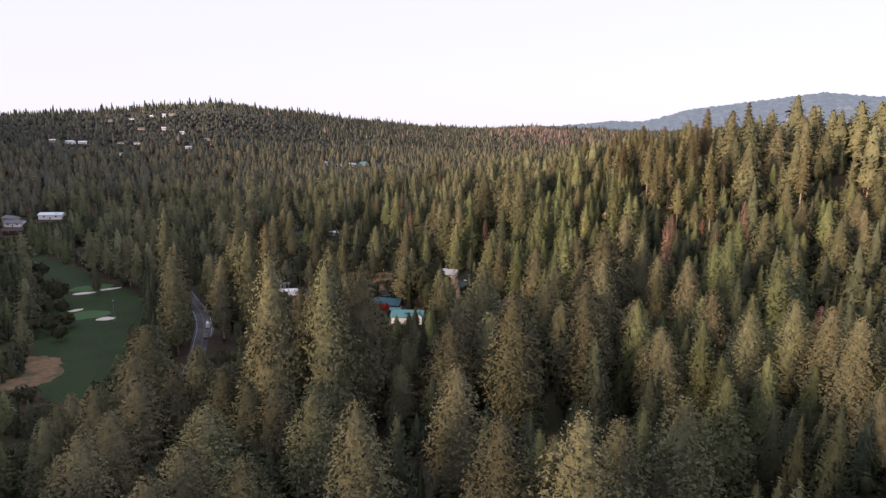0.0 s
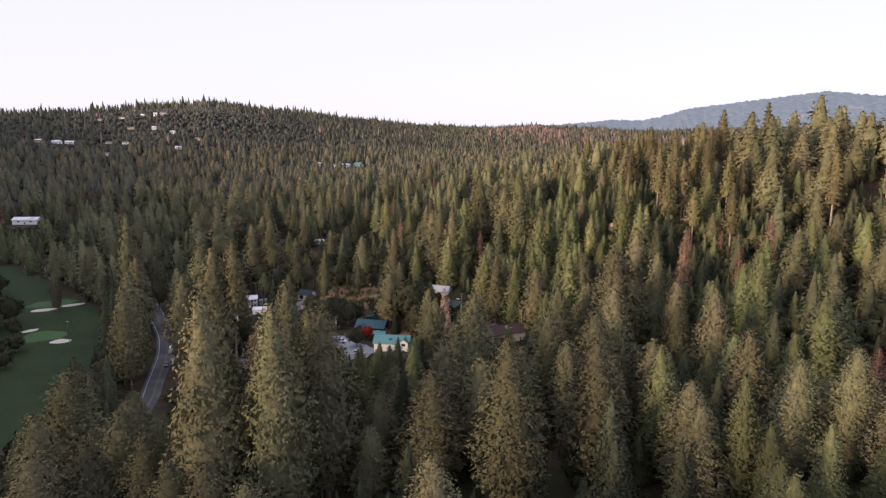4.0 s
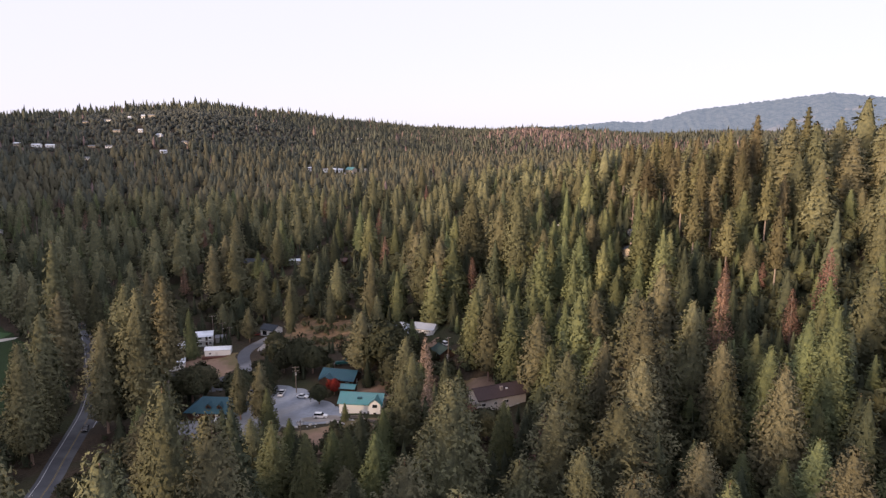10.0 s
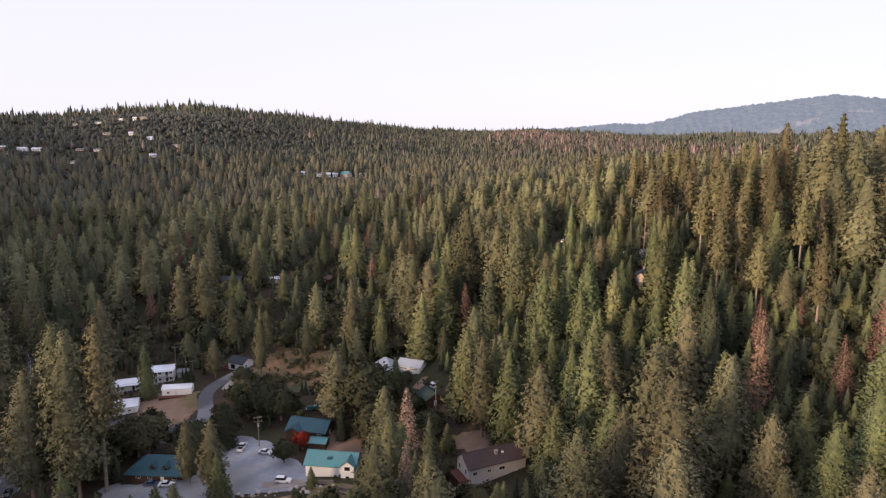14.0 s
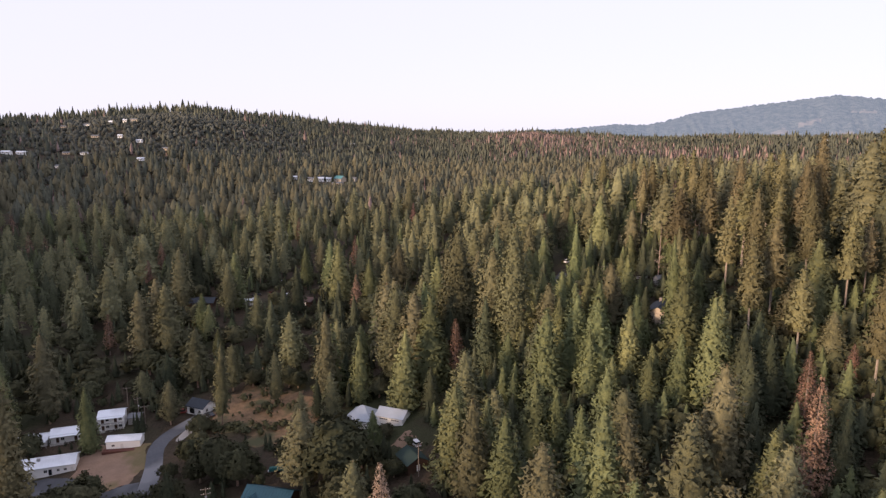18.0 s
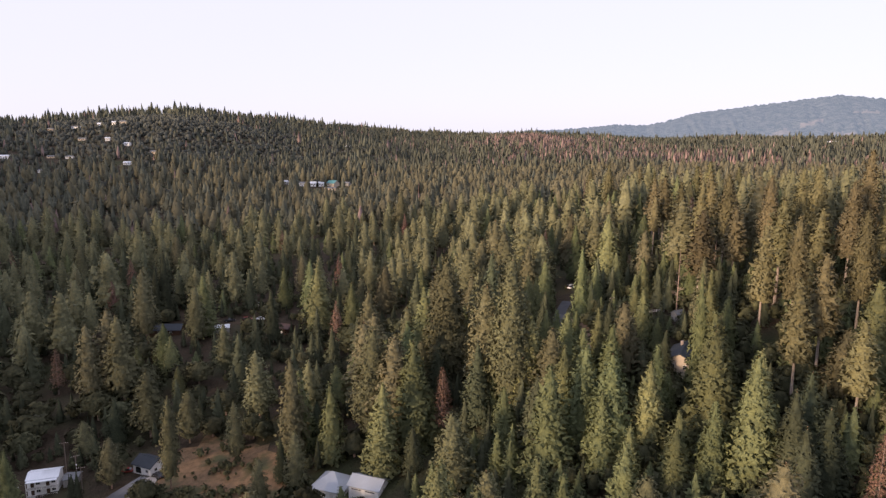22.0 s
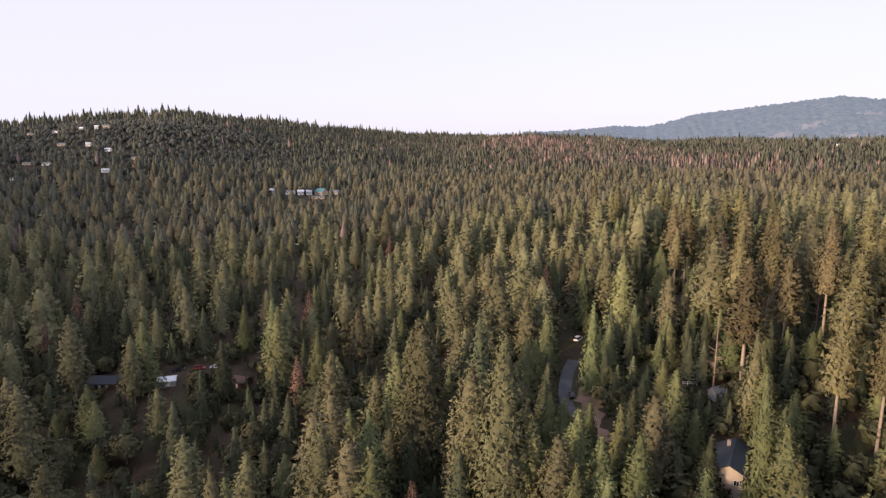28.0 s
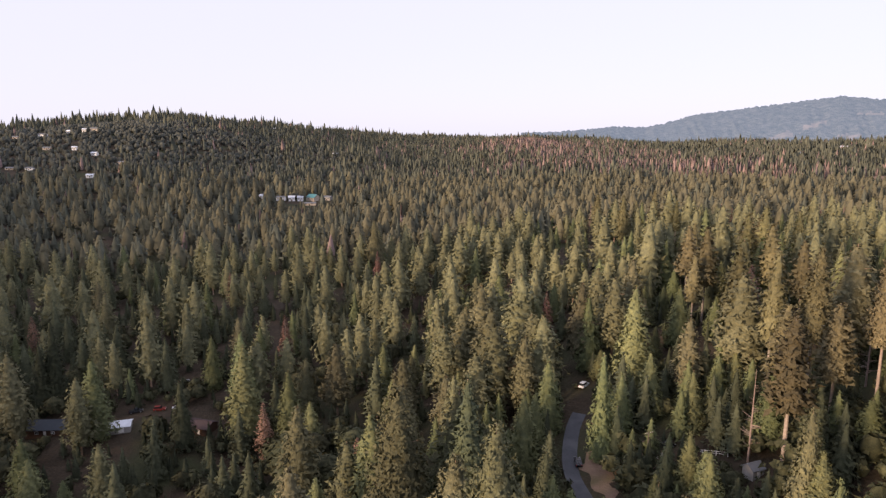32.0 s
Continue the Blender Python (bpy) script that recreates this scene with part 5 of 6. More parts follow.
def golf_light(x, y, h):
    top = tagged(new("light_pole"), "slim steel light pole on the golf course", "lamp post", "golf course lights")
    top.matrix_basis = pose(x, y, at(x, y))
    bm = bmesh.new()
    tube(bm, (0, 0, -0.5), (0, 0, h), 0.1, 0.06, 8)
    part("pole", bm, M_STEEL, top)
    part("lamp_head", boxed(-0.5, 0.5, -0.3, 0.1, h, h + 0.25, bevel=0.04), M_LAMP, top)


golf_light(-213.9, 312.3, 11)
golf_light(-318, 441, 10)
golf_light(-226, 372, 10)


def blob(x, y, a, b, turn, n=16, wob=0.15, seed=1):
    """An uneven oval outline."""
    q = random.Random(seed)
    c, s = math.cos(radians(turn)), math.sin(radians(turn))
    out = []
    for k in range(n):
        t = k * math.tau / n
        r = 1 + q.uniform(-wob, wob)
        u, v = a * r * math.cos(t), b * r * math.sin(t)
        out.append((x + u * c - v * s, y + u * s + v * c))
    return out


for k, (x, y, a, b, turn) in enumerate(((-268, 364, 6.5, 3.2, 20), (-257, 374, 6.5, 2.6, 30), (-221, 315, 4.6, 3.4, 10), (-249, 330, 4.0, 2.4, 40))):
    tagged(draped("sand_bunker", blob(x, y, a, b, turn, seed=k), M_SAND, 0.26, 1.5, 0.1), "pale sand bunker on the golf course", "bunker", kind="structure")
for k, (x, y, a, b, turn) in enumerate(((-272, 377, 14, 8, 25), (-236, 322, 12, 8, 10))):
    tagged(draped("putting_green", blob(x, y, a, b, turn, seed=k + 9), M_GREEN, 0.18, 2.5, 0.1), "smooth light green putting green", "golf green", kind="structure")
tagged(draped("dry_rough", [(-216, 232), (-198, 214), (-184, 226), (-190, 242), (-206, 258), (-226, 258)], M_DRYGRASS, 0.16, 3.0, 1.0), "dry brown rough beside the fairway", "golf rough", kind="structure")
tagged(draped("dry_rough", [(-160, 214), (-150, 196), (-140, 206), (-146, 224), (-154, 236)], M_SOIL, 0.16, 3.0, 1.0), "dry brown rough beside the fairway", "golf rough", kind="structure")
tagged(draped("gravel_pad", blob(-66, 289.5, 7.5, 3.0, 5, seed=31), M_GRAVEL, 0.2, 1.5, 0.2), "pale gravel parking pad", "gravel", kind="structure")
tagged(draped("gravel_path", [(-117.5, 357), (-114.5, 356), (-112.6, 366), (-112.2, 374), (-116, 376), (-118.4, 374.5), (-117, 366)], M_GRAVEL, 0.24, 1.5, 0.1), "pale concrete apron up to the cabin", "path", kind="structure")


def fence(x0, y0, x1, y1, gap=2.4):
    n = max(2, int(math.hypot(x1 - x0, y1 - y0) / gap))
    top = tagged(new("rail_fence"), "white two-rail fence in the wood", "fence")
    top.matrix_basis = pose(x0, y0, at(x0, y0))
    for k in range(n + 1):
        u, v = (x1 - x0) * k / n, (y1 - y0) * k / n
        z = at(x0 + u, y0 + v) - at(x0, y0)
        part("post", boxed(u - 0.07, u + 0.07, v - 0.07, v + 0.07, z - 0.5, z + 1.25), M_TRIM, top)
        if k < n:
            u2, v2 = (x1 - x0) * (k + 1) / n, (y1 - y0) * (k + 1) / n
            z2 = at(x0 + u2, y0 + v2) - at(x0, y0)
            for h in (0.6, 1.1):
                bm = bmesh.new()
                tube(bm, (u, v, z + h), (u2, v2, z2 + h), 0.05, 0.05, 4)
                part("rail", bm, M_TRIM, top)


fence(31.3, 431.5, 40.1, 438.9)
fence(43.0, 438.0, 52.0, 432.0)

# the planted island in the parking lot, edged with a kerb
island = tagged(new("planter_island"), "round planted island with a pale kerb on the lot", "planter")
island.matrix_basis = pose(-88.6, 294.2, at(-88.6, 294.2))
bm = bmesh.new()
for k in range(20):
    a, b = k * math.tau / 20, (k + 1) * math.tau / 20
    tube(bm, (3.4 * math.cos(a), 2.6 * math.sin(a), 0.22), (3.4 * math.cos(b), 2.6 * math.sin(b), 0.22), 0.12, 0.12, 6)
part("kerb", bm, M_CONCRETE, island)
bm = bmesh.new()
bm.faces.new([bm.verts.new((3.35 * math.cos(k * math.tau / 20), 2.55 * math.sin(k * math.tau / 20), 0.28)) for k in range(20)])
part("soil", bm, M_DUFF, island)

# boats under covers, stacked timber and boulders about the village
def covered_boat(x, y, turn):
    top = tagged(new("covered_boat"), "boat on a trailer under a blue-green tarpaulin", "boat")
    top.matrix_basis = pose(x, y, at(x, y), 0, 0, turn)
    bm = cabin_shape(-3.0, 3.0, 0.5, 1.5, 2.0, 0.4, 1.2)
    bmesh.ops.bevel(bm, geom=list(bm.edges), offset=0.15, segments=2, affect="EDGES")
    part("tarpaulin", bm, M_TARP, top)
    part("trailer", boxed(-3.2, 3.6, -0.6, 0.6, 0.3, 0.5), M_STEEL, top)
    for s in (-1, 1):
        bm = bmesh.new()
        tube(bm, (-0.6, s * 0.72, 0.3), (-0.6, s * 0.95, 0.3), 0.3, 0.3, 10)
        part("wheel", bm, M_RUBBER, top)


covered_boat(-71.5, 336.0, 20)
covered_boat(-68.0, 339.5, 12)


def log_stack(x, y, turn, n, label):
    top = tagged(new("timber_stack"), label, "timber stack")
    top.matrix_basis = pose(x, y, at(x, y) + 0.1, 0, 0, turn)
    q = random.Random(n)
    for k in range(n):
        row = 0 if k < n * 0.6 else 1
        i = k if row == 0 else k - int(n * 0.6)
        bm = bmesh.new()
        tube(bm, (-2 + q.uniform(-0.4, 0.2), i * 0.36 + row * 0.18, 0.16 + row * 0.3), (2 + q.uniform(-0.3, 0.4), i * 0.36 + row * 0.18, 0.16 + row * 0.3), 0.17, 0.15, 7)
        part("log", bm, M_POLE, top)


log_stack(-53.5, 289.5, 8, 8, "stack of weathered timber before the teal-roofed house")
log_stack(-47.5, 286.0, -15, 5, "scattered weathered planks on the dirt bank")


def boulder(x, y, s, seed):
    bm = bmesh.new()
    bmesh.ops.create_icosphere(bm, subdivisions=2, radius=1.0)
    q = random.Random(seed)
    off = Vector((q.uniform(0, 50), q.uniform(0, 50), 0))
    for v in bm.verts:
        v.co *= 1 + 0.35 * noise.noise(v.co * 1.3 + off)
        v.co = Vector((v.co.x * s, v.co.y * s * 0.8, v.co.z * s * 0.6))
    tagged(part("boulder", bm, M_CONCRETE, None, "", pose(x, y, at(x, y) + 0.2 * s, 0, 0, q.uniform(0, 360))), "pale grey boulder on the dirt bank", "boulder", "boulders of the bank")


q = random.Random(5)
for k in range(26):
    u = q.uniform(0, 1)
    boulder(-80 + 38 * u + q.uniform(-1, 1), 283.5 + 7 * u + q.uniform(-3.0, 1.0) - 4 * (u > 0.7), q.uniform(0.3, 0.9), k)
for k in range(9):
    boulder(-58 + q.uniform(-5, 9), 287 + q.uniform(-3, 2), q.uniform(0.3, 0.8), k + 60)

# the trees that stand out: place, and the height of the tip
for row in ((8, 86, 56.5), (-3, 95.5, 51), (-26, 100, 50), (16.6, 103.5, 47.9), (28, 109, 50), (6.9, 115.6, 38.4), (-113.7, 134.9, 25.9), (-103.5, 141.3, 32), (-118.7, 147, 24.2), (-74.1, 148.2, 36), (-86.2, 148.4, 34.1, 1.05), (-48.3, 154, 63, 0.85), (-60.8, 151, 65, 0.85), (77.3, 157.1, 52.1), (-86, 158.9, 36, 1.1), (-123.9, 159.3, 21.5), (-64.2, 159.6, 40.3), (-69.1, 159.8, 42.5), (-1.5, 163, 54.5), (36, 163.1, 42.4), (-95.9, 164, 28.7), (76, 168.3, 51.4), (-43.6, 171.2, 58.1), (-53.9, 177.5, 61.5, 0.85),):
    tree("pine", *row)
for row in ((17.1, 177.3, 50.7), (-112.2, 177.4, 36.6, 1.3), (60.3, 178.6, 47.1), (72.9, 179, 50.4), (18.5, 184, 47), (-61.5, 185.5, 49.8), (-51.6, 187, 52, 0.85), (-18.9, 190.6, 44.6), (-74.4, 208, 41.5), (-103.7, 192, 25.5), (56, 197, 48), (1, 201, 40), (86, 224, 53.6), (56, 226.5, 51.1), (-155, 237.5, 17), (49, 241, 42.6), (30, 247, 58.8, 1.1), (63.6, 253.6, 43.4), (51.6, 255.3, 47.1), (-19, 256, 33), (-225.9, 262.6, 13),):
    tree("pine", *row)
for row in ((-87, 268, 14), (48.9, 275.1, 52.7), (96.6, 278.6, 62.7), (33.4, 282.8, 53.5), (-85, 285, 24), (-138.5, 282, 37), (6, 287.8, 43.5), (-10.6, 307.7, 44.4, 0.8), (24.3, 297.9, 46.6), (38.6, 299.5, 47), (-124.6, 283, 48.5, 1.2), (46, 305, 57), (-132.4, 288, 48.5, 1.2), (-187.9, 328.6, 32), (-165.1, 335.1, 20.8), (-279.8, 335.7, 16.7), (-196.5, 337.6, 54.4), (-235.2, 397.2, 30.7), (-149.5, 260.2, 36.5), (-207, 353.4, 28.3), (-62.2, 361.7, 28.6), (-258.6, 363.2, 14.3), (-70.3, 354.4, 23.8, 0.8), (-90.5, 383.5, 26.9, 0.8), (-68, 376.5, 45, 0.75),):
    tree("pine", *row)
for row in ((-198.8, 365.6, 28.9), (-105, 368.6, 34, 0.6), (-125.5, 369.9, 18.6), (-174.6, 371, 33.8, 1), (9, 376, 57.4), (-2.2, 381.3, 77.4), (-44.4, 383.2, 53.5), (31, 387, 62.7), (-227.1, 392.7, 25.3), (-49.7, 395.5, 51.6), (-71.8, 403.7, 34.2), (-24.7, 409.4, 71), (-50.4, 412.1, 49.5), (-242, 416, 24), (-24.6, 417.7, 63.8), (-166.3, 421.6, 38.3), (-155.9, 425.1, 41.1), (-13, 426.2, 64.6), (-162.1, 427.8, 43.1), (-126.1, 451.9, 30.7), (-17, 460, 54.5), (3, 472, 64), (-223, 477, 30), (-153, 480, 40),):
    tree("pine", *row)
for row in ((-181.5, 484.2, 46.1), (23, 499, 75), (41, 511, 81), (-81, 515, 38), (-13.2, 516, 69.5), (-255, 538, 33), (-187, 543, 37), (-125.6, 554.5, 41.6), (-283, 581, 39.5), (-213.4, 588.3, 42.2), (-209.9, 617.4, 39.2), (-130, 650, 61), (-120.6, 654, 48), (-95.7, 706.7, 66.8),):
    tree("pine", *row)
for row in ((-23, 112, 43), (58, 121, 45.9), (52.9, 125, 41.1), (28.1, 127.1, 40.9), (15.1, 128.9, 38), (2.2, 129.1, 37.1), (-6.7, 131.2, 37.9), (50.8, 132, 40.4), (-184.7, 298.9, 23.1), (-93.2, 311.3, 17.8), (-55.7, 315, 16), (-200.3, 328.4, 19.9), (-69.4, 369, 23), (42, 384, 55.6), (27, 394, 61.3), (45, 404, 57.3), (-9.5, 416.5, 71.2), (34, 417, 56.5), (8, 420, 53.2), (67, 422, 71.6), (9, 424, 56), (28, 426, 53.6), (37, 428, 55), (27, 440, 56.2),):
    tree("fir", *row)
for row in ((56, 442, 66.3), (-117.8, 486.7, 38.5), (-190.8, 510.5, 41),):
    tree("fir", *row)
for row in ((4.1, 118.5, 38), (25.4, 129.9, 38.6), (58.9, 158.3, 41.7), (49.2, 160.8, 40.3), (45.3, 167.1, 48), (36.9, 195.6, 41.7), (37.5, 201, 40), (50, 208, 39.5), (68, 237, 39), (60.2, 249.7, 48.2), (82, 272, 55), (-80, 279, 17.8), (-56.3, 279.1, 8.2), (-59.6, 280.7, 6.8), (-57, 287.8, 10.3), (51.4, 288.2, 49), (-2.6, 301.6, 44.1), (-20.4, 303.1, 18.5), (16.1, 315, 40.6), (-16.2, 320.8, 43), (-3.6, 321, 35), (10.2, 323.5, 41.6), (4.5, 322.5, 45.5), (-17.1, 332, 39),):
    tree("cedar", *row)
for row in ((36.3, 339.1, 46), (53, 339.6, 64.5), (44.6, 339.8, 52.4), (-43.3, 342.6, 23.8), (26.6, 342.8, 44.2), (38, 343, 48.4), (20.8, 348.3, 50.2), (8, 349.3, 56), (-144.5, 351.5, 22.3, 0.85), (57.6, 352.3, 61.1), (23.2, 352.6, 59), (47.5, 352.7, 66.5), (88, 363.6, 76.5), (-38.1, 364.8, 42.9), (37, 365, 57), (51.8, 366.8, 66.1), (12.4, 369, 54.7), (53.5, 372, 63.7), (18, 374, 58), (-30.4, 375.5, 52.1), (26, 376, 59.2), (-56, 376.8, 37), (3.4, 382, 59),):
    tree("cedar", *row)
for row in ((23.4, 383, 61.9, 0.8), (-68.5, 383.1, 38.6), (14, 384, 60.2), (60, 386, 65.6), (-31.7, 386.9, 41.5), (17.6, 391, 59, 0.7), (-35.9, 393.8, 52.2), (12, 396, 57.1), (58, 398, 66.9), (43, 398, 55.1), (39.2, 403.2, 63.1), (-40, 407, 41), (30, 408, 54.9), (9, 408, 53.7), (41, 412, 58.9), (62, 412, 68.4), (38.9, 416.5, 60.9), (-34.8, 430.5, 55.4), (61, 433, 70.3), (3, 435, 60), (23, 441, 69.8, 0.6), (6, 446, 56.3), (47, 447, 63.9), (30, 452, 60.8),):
    tree("cedar", *row)
for row in ((37.2, 480.1, 78.4), (-153.5, 490, 44), (-96.9, 492.7, 50.3), (-80.1, 492.9, 41.4), (25, 496, 71), (-109.5, 519.7, 46.6), (-129.2, 534.5, 39.3),):
    tree("cedar", *row)
for row in ((62.7, 298, 57), (84.5, 298.1, 51.5), (98.1, 308.2, 63.2), (70.3, 320.8, 55.4),):
    tree("dead", *row)
for row in ((55.4, 428.4, 71.7),):
    tree("snag", *row)
for row in ((89.1, 327.6, 74.3), (69, 361, 76.6), (96.9, 363.6, 86.9), (77.5, 368.5, 81.9), (106, 372, 82), (90.7, 377.7, 92.1), (70, 390, 86), (98, 402, 98), (106, 412, 107), (133.8, 424.9, 111.3), (88, 440, 97), (75, 448, 97), (68.2, 456, 94),):
    tree("tallpine", *row)
for row in ((-117.1, 158.5, 18.2), (-139.6, 194, 11.3), (-85.1, 210.6, 17.4), (-220.5, 279, 1.2), (-233.9, 290.2, 3.6), (-232.7, 300.9, 1.7), (-70.5, 302.2, 10.4), (-101.8, 305.4, 13.5), (-121, 306.8, 13.7), (-118.2, 307.7, 13.8), (-130.8, 307.9, 9.1), (-44.1, 310.9, 21), (-94.9, 314.2, 13.3), (-124.4, 320.5, 9), (-251.6, 322.6, 1.9), (-267.3, 326.6, 4.7), (-50.5, 327, 28.2), (-81.6, 329.2, 16), (-87.9, 331, 18.1), (-94.4, 331.4, 12.5), (-45.5, 335.6, 15.9), (-68.8, 337.1, 15.8), (-268.1, 339.4, 9.1),):
    tree("oak", *row)
for row in ((-102.8, 341.2, 11.5), (-98.1, 342, 11.8), (-103, 347.6, 11.2), (-55.1, 348.7, 19.3), (-282.8, 353.1, 5.2), (-321, 392.5, 7),):
    tree("oak", *row)
for row in ((-99.3, 150.5, 38), (-169, 292, 36), (-180.5, 318, 37), (-156, 275, 29), (-247, 380, 29.5), (-94.5, 289.8, 21.5, 0.85), (-94.3, 175, 31), (-12.6, 204.3, 53.5), (-13.8, 228, 45), (12.6, 206, 40.6), (-13.2, 128, 46.8), (50, 465, 73), (-61, 447, 48.7), (-238, 619, 40), (56, 401, 74, 0.6), (-10, 389, 67), (-17, 558, 63), (-29, 523, 51), (103, 260, 50)):
    tree("pine", *row)
for row in ((29, 220, 38.2), (-158.5, 265, 22), (-163, 283, 19), (-172, 302, 22), (19.8, 167.5, 42.4), (-31.7, 203, 32.7), (-141, 397, 20), (-189, 515, 50)):
    tree("fir", *row)
for row in ((75, 250, 59), (33, 184, 47.7), (74.2, 260, 52.6), (-7.2, 315, 42.1), (-186.3, 362.8, 22.2), (18.7, 296.6, 49.3), (49.3, 372.5, 75, 0.5), (17, 359, 58)):
    tree("cedar", *row)
for row in ((66, 477, 92), (76.8, 385.5, 89.7), (-118.2, 286, 52, 1.2)):
    tree("tallpine", *row)
tree("snag", 77.7, 465.7, 76)
for row in ((-27.1, 271.6, 28.3), (-31.3, 298.2, 30.8),):
    tree("pale", *row)

# ---------------------------------------------------------------- the forest between them
CLEAR = [rounded(p, 2) for p in (LOT, FORECOURT, BARE_SLOPE, PALE_FIELD, MEADOW, YARD, SLOPE, YARD2, DRIVE2, YARD3, FAIRWAY)] + list(EXTRA_CLEAR)


def near_line(points, x, y, far):
    mid, _ = along(points, 6.0)
    best = np.full(np.shape(x), 1e9)
    for a, b in mid:
        best = np.minimum(best, np.hypot(x - a, y - b))
    return best < far


def free(x, y):
    """Where a tree may stand."""
    bad = near_line(ROAD, x, y, 8.5) | near_line(DRIVE, x, y, 5) | near_line(ROAD2, x, y, 6.8)
    for p in CLEAR:
        bad |= inside(p, x, y)
    for hx, hy, hr in HOUSES:
        bad |= np.hypot(x - hx, y - hy) < (hr if hy < 900 else hr * 0.62)
    return ~bad


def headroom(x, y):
    """The tallest tree that may stand at each spot without blocking the camera's view."""
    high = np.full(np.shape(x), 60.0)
    for x0, y0, x1, y1, w in SIGHT_VALLEY + SIGHT_UPHILL + SIGHT_MOTEL + SIGHT_HILL:
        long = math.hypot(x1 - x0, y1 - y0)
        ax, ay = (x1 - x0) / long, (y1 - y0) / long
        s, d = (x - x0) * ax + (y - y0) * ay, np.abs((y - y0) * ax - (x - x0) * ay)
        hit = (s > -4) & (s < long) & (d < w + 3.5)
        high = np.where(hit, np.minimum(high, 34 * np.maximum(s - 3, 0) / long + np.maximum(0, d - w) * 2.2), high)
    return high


def field(x, y, s, k=0.0):
    return np.sin(x * s + 1.7 * np.sin(y * s * 0.8 + k)) * np.cos(y * s * 1.1 + k * 2)


TREES["maple"].append((-67.3, 309.8, 6.5, 0.9))
r = np.random.default_rng(11)
gap = 10.9
cx, cy = np.meshgrid(np.arange(-520, 330, gap), np.arange(62, 760, gap))
cx = (cx + r.uniform(-0.46, 0.46, cx.shape) * gap).ravel()
cy = (cy + r.uniform(-0.46, 0.46, cy.shape) * gap).ravel()
seen = (cx > -0.86 * (cy + 70) - 20) & (cx < 0.62 * (cy + 70) + 20)
keep = seen & free(cx, cy)
for rows in list(TREES.values()):
    for tx, ty, th, _ in rows:
        keep &= np.hypot(cx - tx, cy - ty) > (7.2 if ty < 370 else 5.8)
cx, cy = cx[keep], cy[keep]
thin = r.uniform(0, 1, len(cx)) < np.where(cy > 560, 0.70, np.where(cx > -45, 0.90, 0.96)) * (0.97 + 0.16 * field(cx, cy, 0.06, 3.0))
cx, cy = cx[thin], cy[thin]
mixed, dice, tall = field(cx, cy, 0.021, 0.4) * 0.5 + field(cx, cy, 0.047, 2.0) * 0.5, r.uniform(0, 1, len(cx)), r.uniform(0, 1, len(cx))
MID = {k: [] for k in NAME}
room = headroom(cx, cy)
for x, y, m, d, t, top in zip(cx, cy, mixed, dice, tall, room):
    ridge = x > 45 and y > 320
    left = x < -45
    village = left and 255 < y < 420 and x > -175
    if village:
        kind = "oak" if d < 0.50 else ("cedar" if d < 0.58 else ("fir" if d < 0.86 else "pine"))
    elif ridge:
        kind = "tallpine" if d < (0.36 if y < 450 else 0.2) else ("cedar" if d < 0.54 else ("pine" if d < 0.80 else ("fir" if d < 0.97 else "dead")))
    # dark oaks and firs favoured west, partly real growth, partly standing in for shade
    elif left and 330 < y < 520 and x > -210 and d < 0.36:
        kind = "oak"
    elif left:
        kind = "pine" if d + 0.25 * m < (0.25 if x < -110 else 0.34) else ("fir" if d < 0.70 else ("cedar" if d < 0.80 else ("oak" if d < 0.985 else "dead")))
    elif x > 45 and y < 190:
        kind = "fir" if d < 0.6 else ("pine" if d < 0.85 else "cedar")
    elif y < 280:
        kind = "pine" if d + 0.3 * m < 0.48 else ("cedar" if d < 0.70 else ("fir" if d < 0.985 else "dead"))
    elif y > 470:
        kind = "cedar" if d + 0.3 * m < 0.36 else ("pine" if d < 0.80 else ("fir" if d < 0.97 else "dead"))
    else:
        kind = "cedar" if d + 0.3 * m < 0.46 else ("pine" if d < 0.72 else ("fir" if d < 0.985 else "dead"))
    h = {"pine": 21 + 15 * t, "tallpine": 31 + 10 * t, "cedar": 11 + 16 * t, "fir": 8 + 18 * t, "dead": 19 + 11 * t, "oak": 7 + 6 * t}[kind]
    h *= 0.93 + 0.20 * math.sin(x * 0.083 + 2 * math.sin(y * 0.05)) * math.cos(y * 0.071 + 1)
    if ridge and kind != "tallpine" and x > 58 and y < 455:
        h *= 0.64
    if x > 112 and y > 340:
        kind, h = ("pine" if kind == "tallpine" else kind), h * (1.0 if y < 440 else 0.72)
    if y < 175 and -150 < x < -42:       # tall pines by the road
        kind, h = ("pine", 24 + 9 * t) if d < 0.6 else ("fir", 12 + 8 * t)
    elif 40 < x < 115 and y < 345:             # low growth in the hollow
        kind, h = ("fir" if d < 0.45 else ("cedar" if d < 0.75 else kind)), h * 0.86
    elif y < 165:                        # low dark firs on the near slope
        kind, h = ("fir" if d < 0.7 else kind), h * (0.55 + 0.2 * t)
    if kind == "oak" and -165 < x < -104 and 296 < y < 335:
        h = min(h, 5.5)
    if village:
        h *= 0.80 if kind != "oak" else 1.0
    if h > top:                          # cut down to keep the camera's sight line open
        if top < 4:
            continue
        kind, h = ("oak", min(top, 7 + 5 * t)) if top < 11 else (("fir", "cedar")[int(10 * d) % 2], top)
    if d > 0.97 and kind == "dead" and t > 0.85:
        kind = "snag"
    MID[kind].append((float(x), float(y), float(h), 1.20 + 0.22 * float(m)))

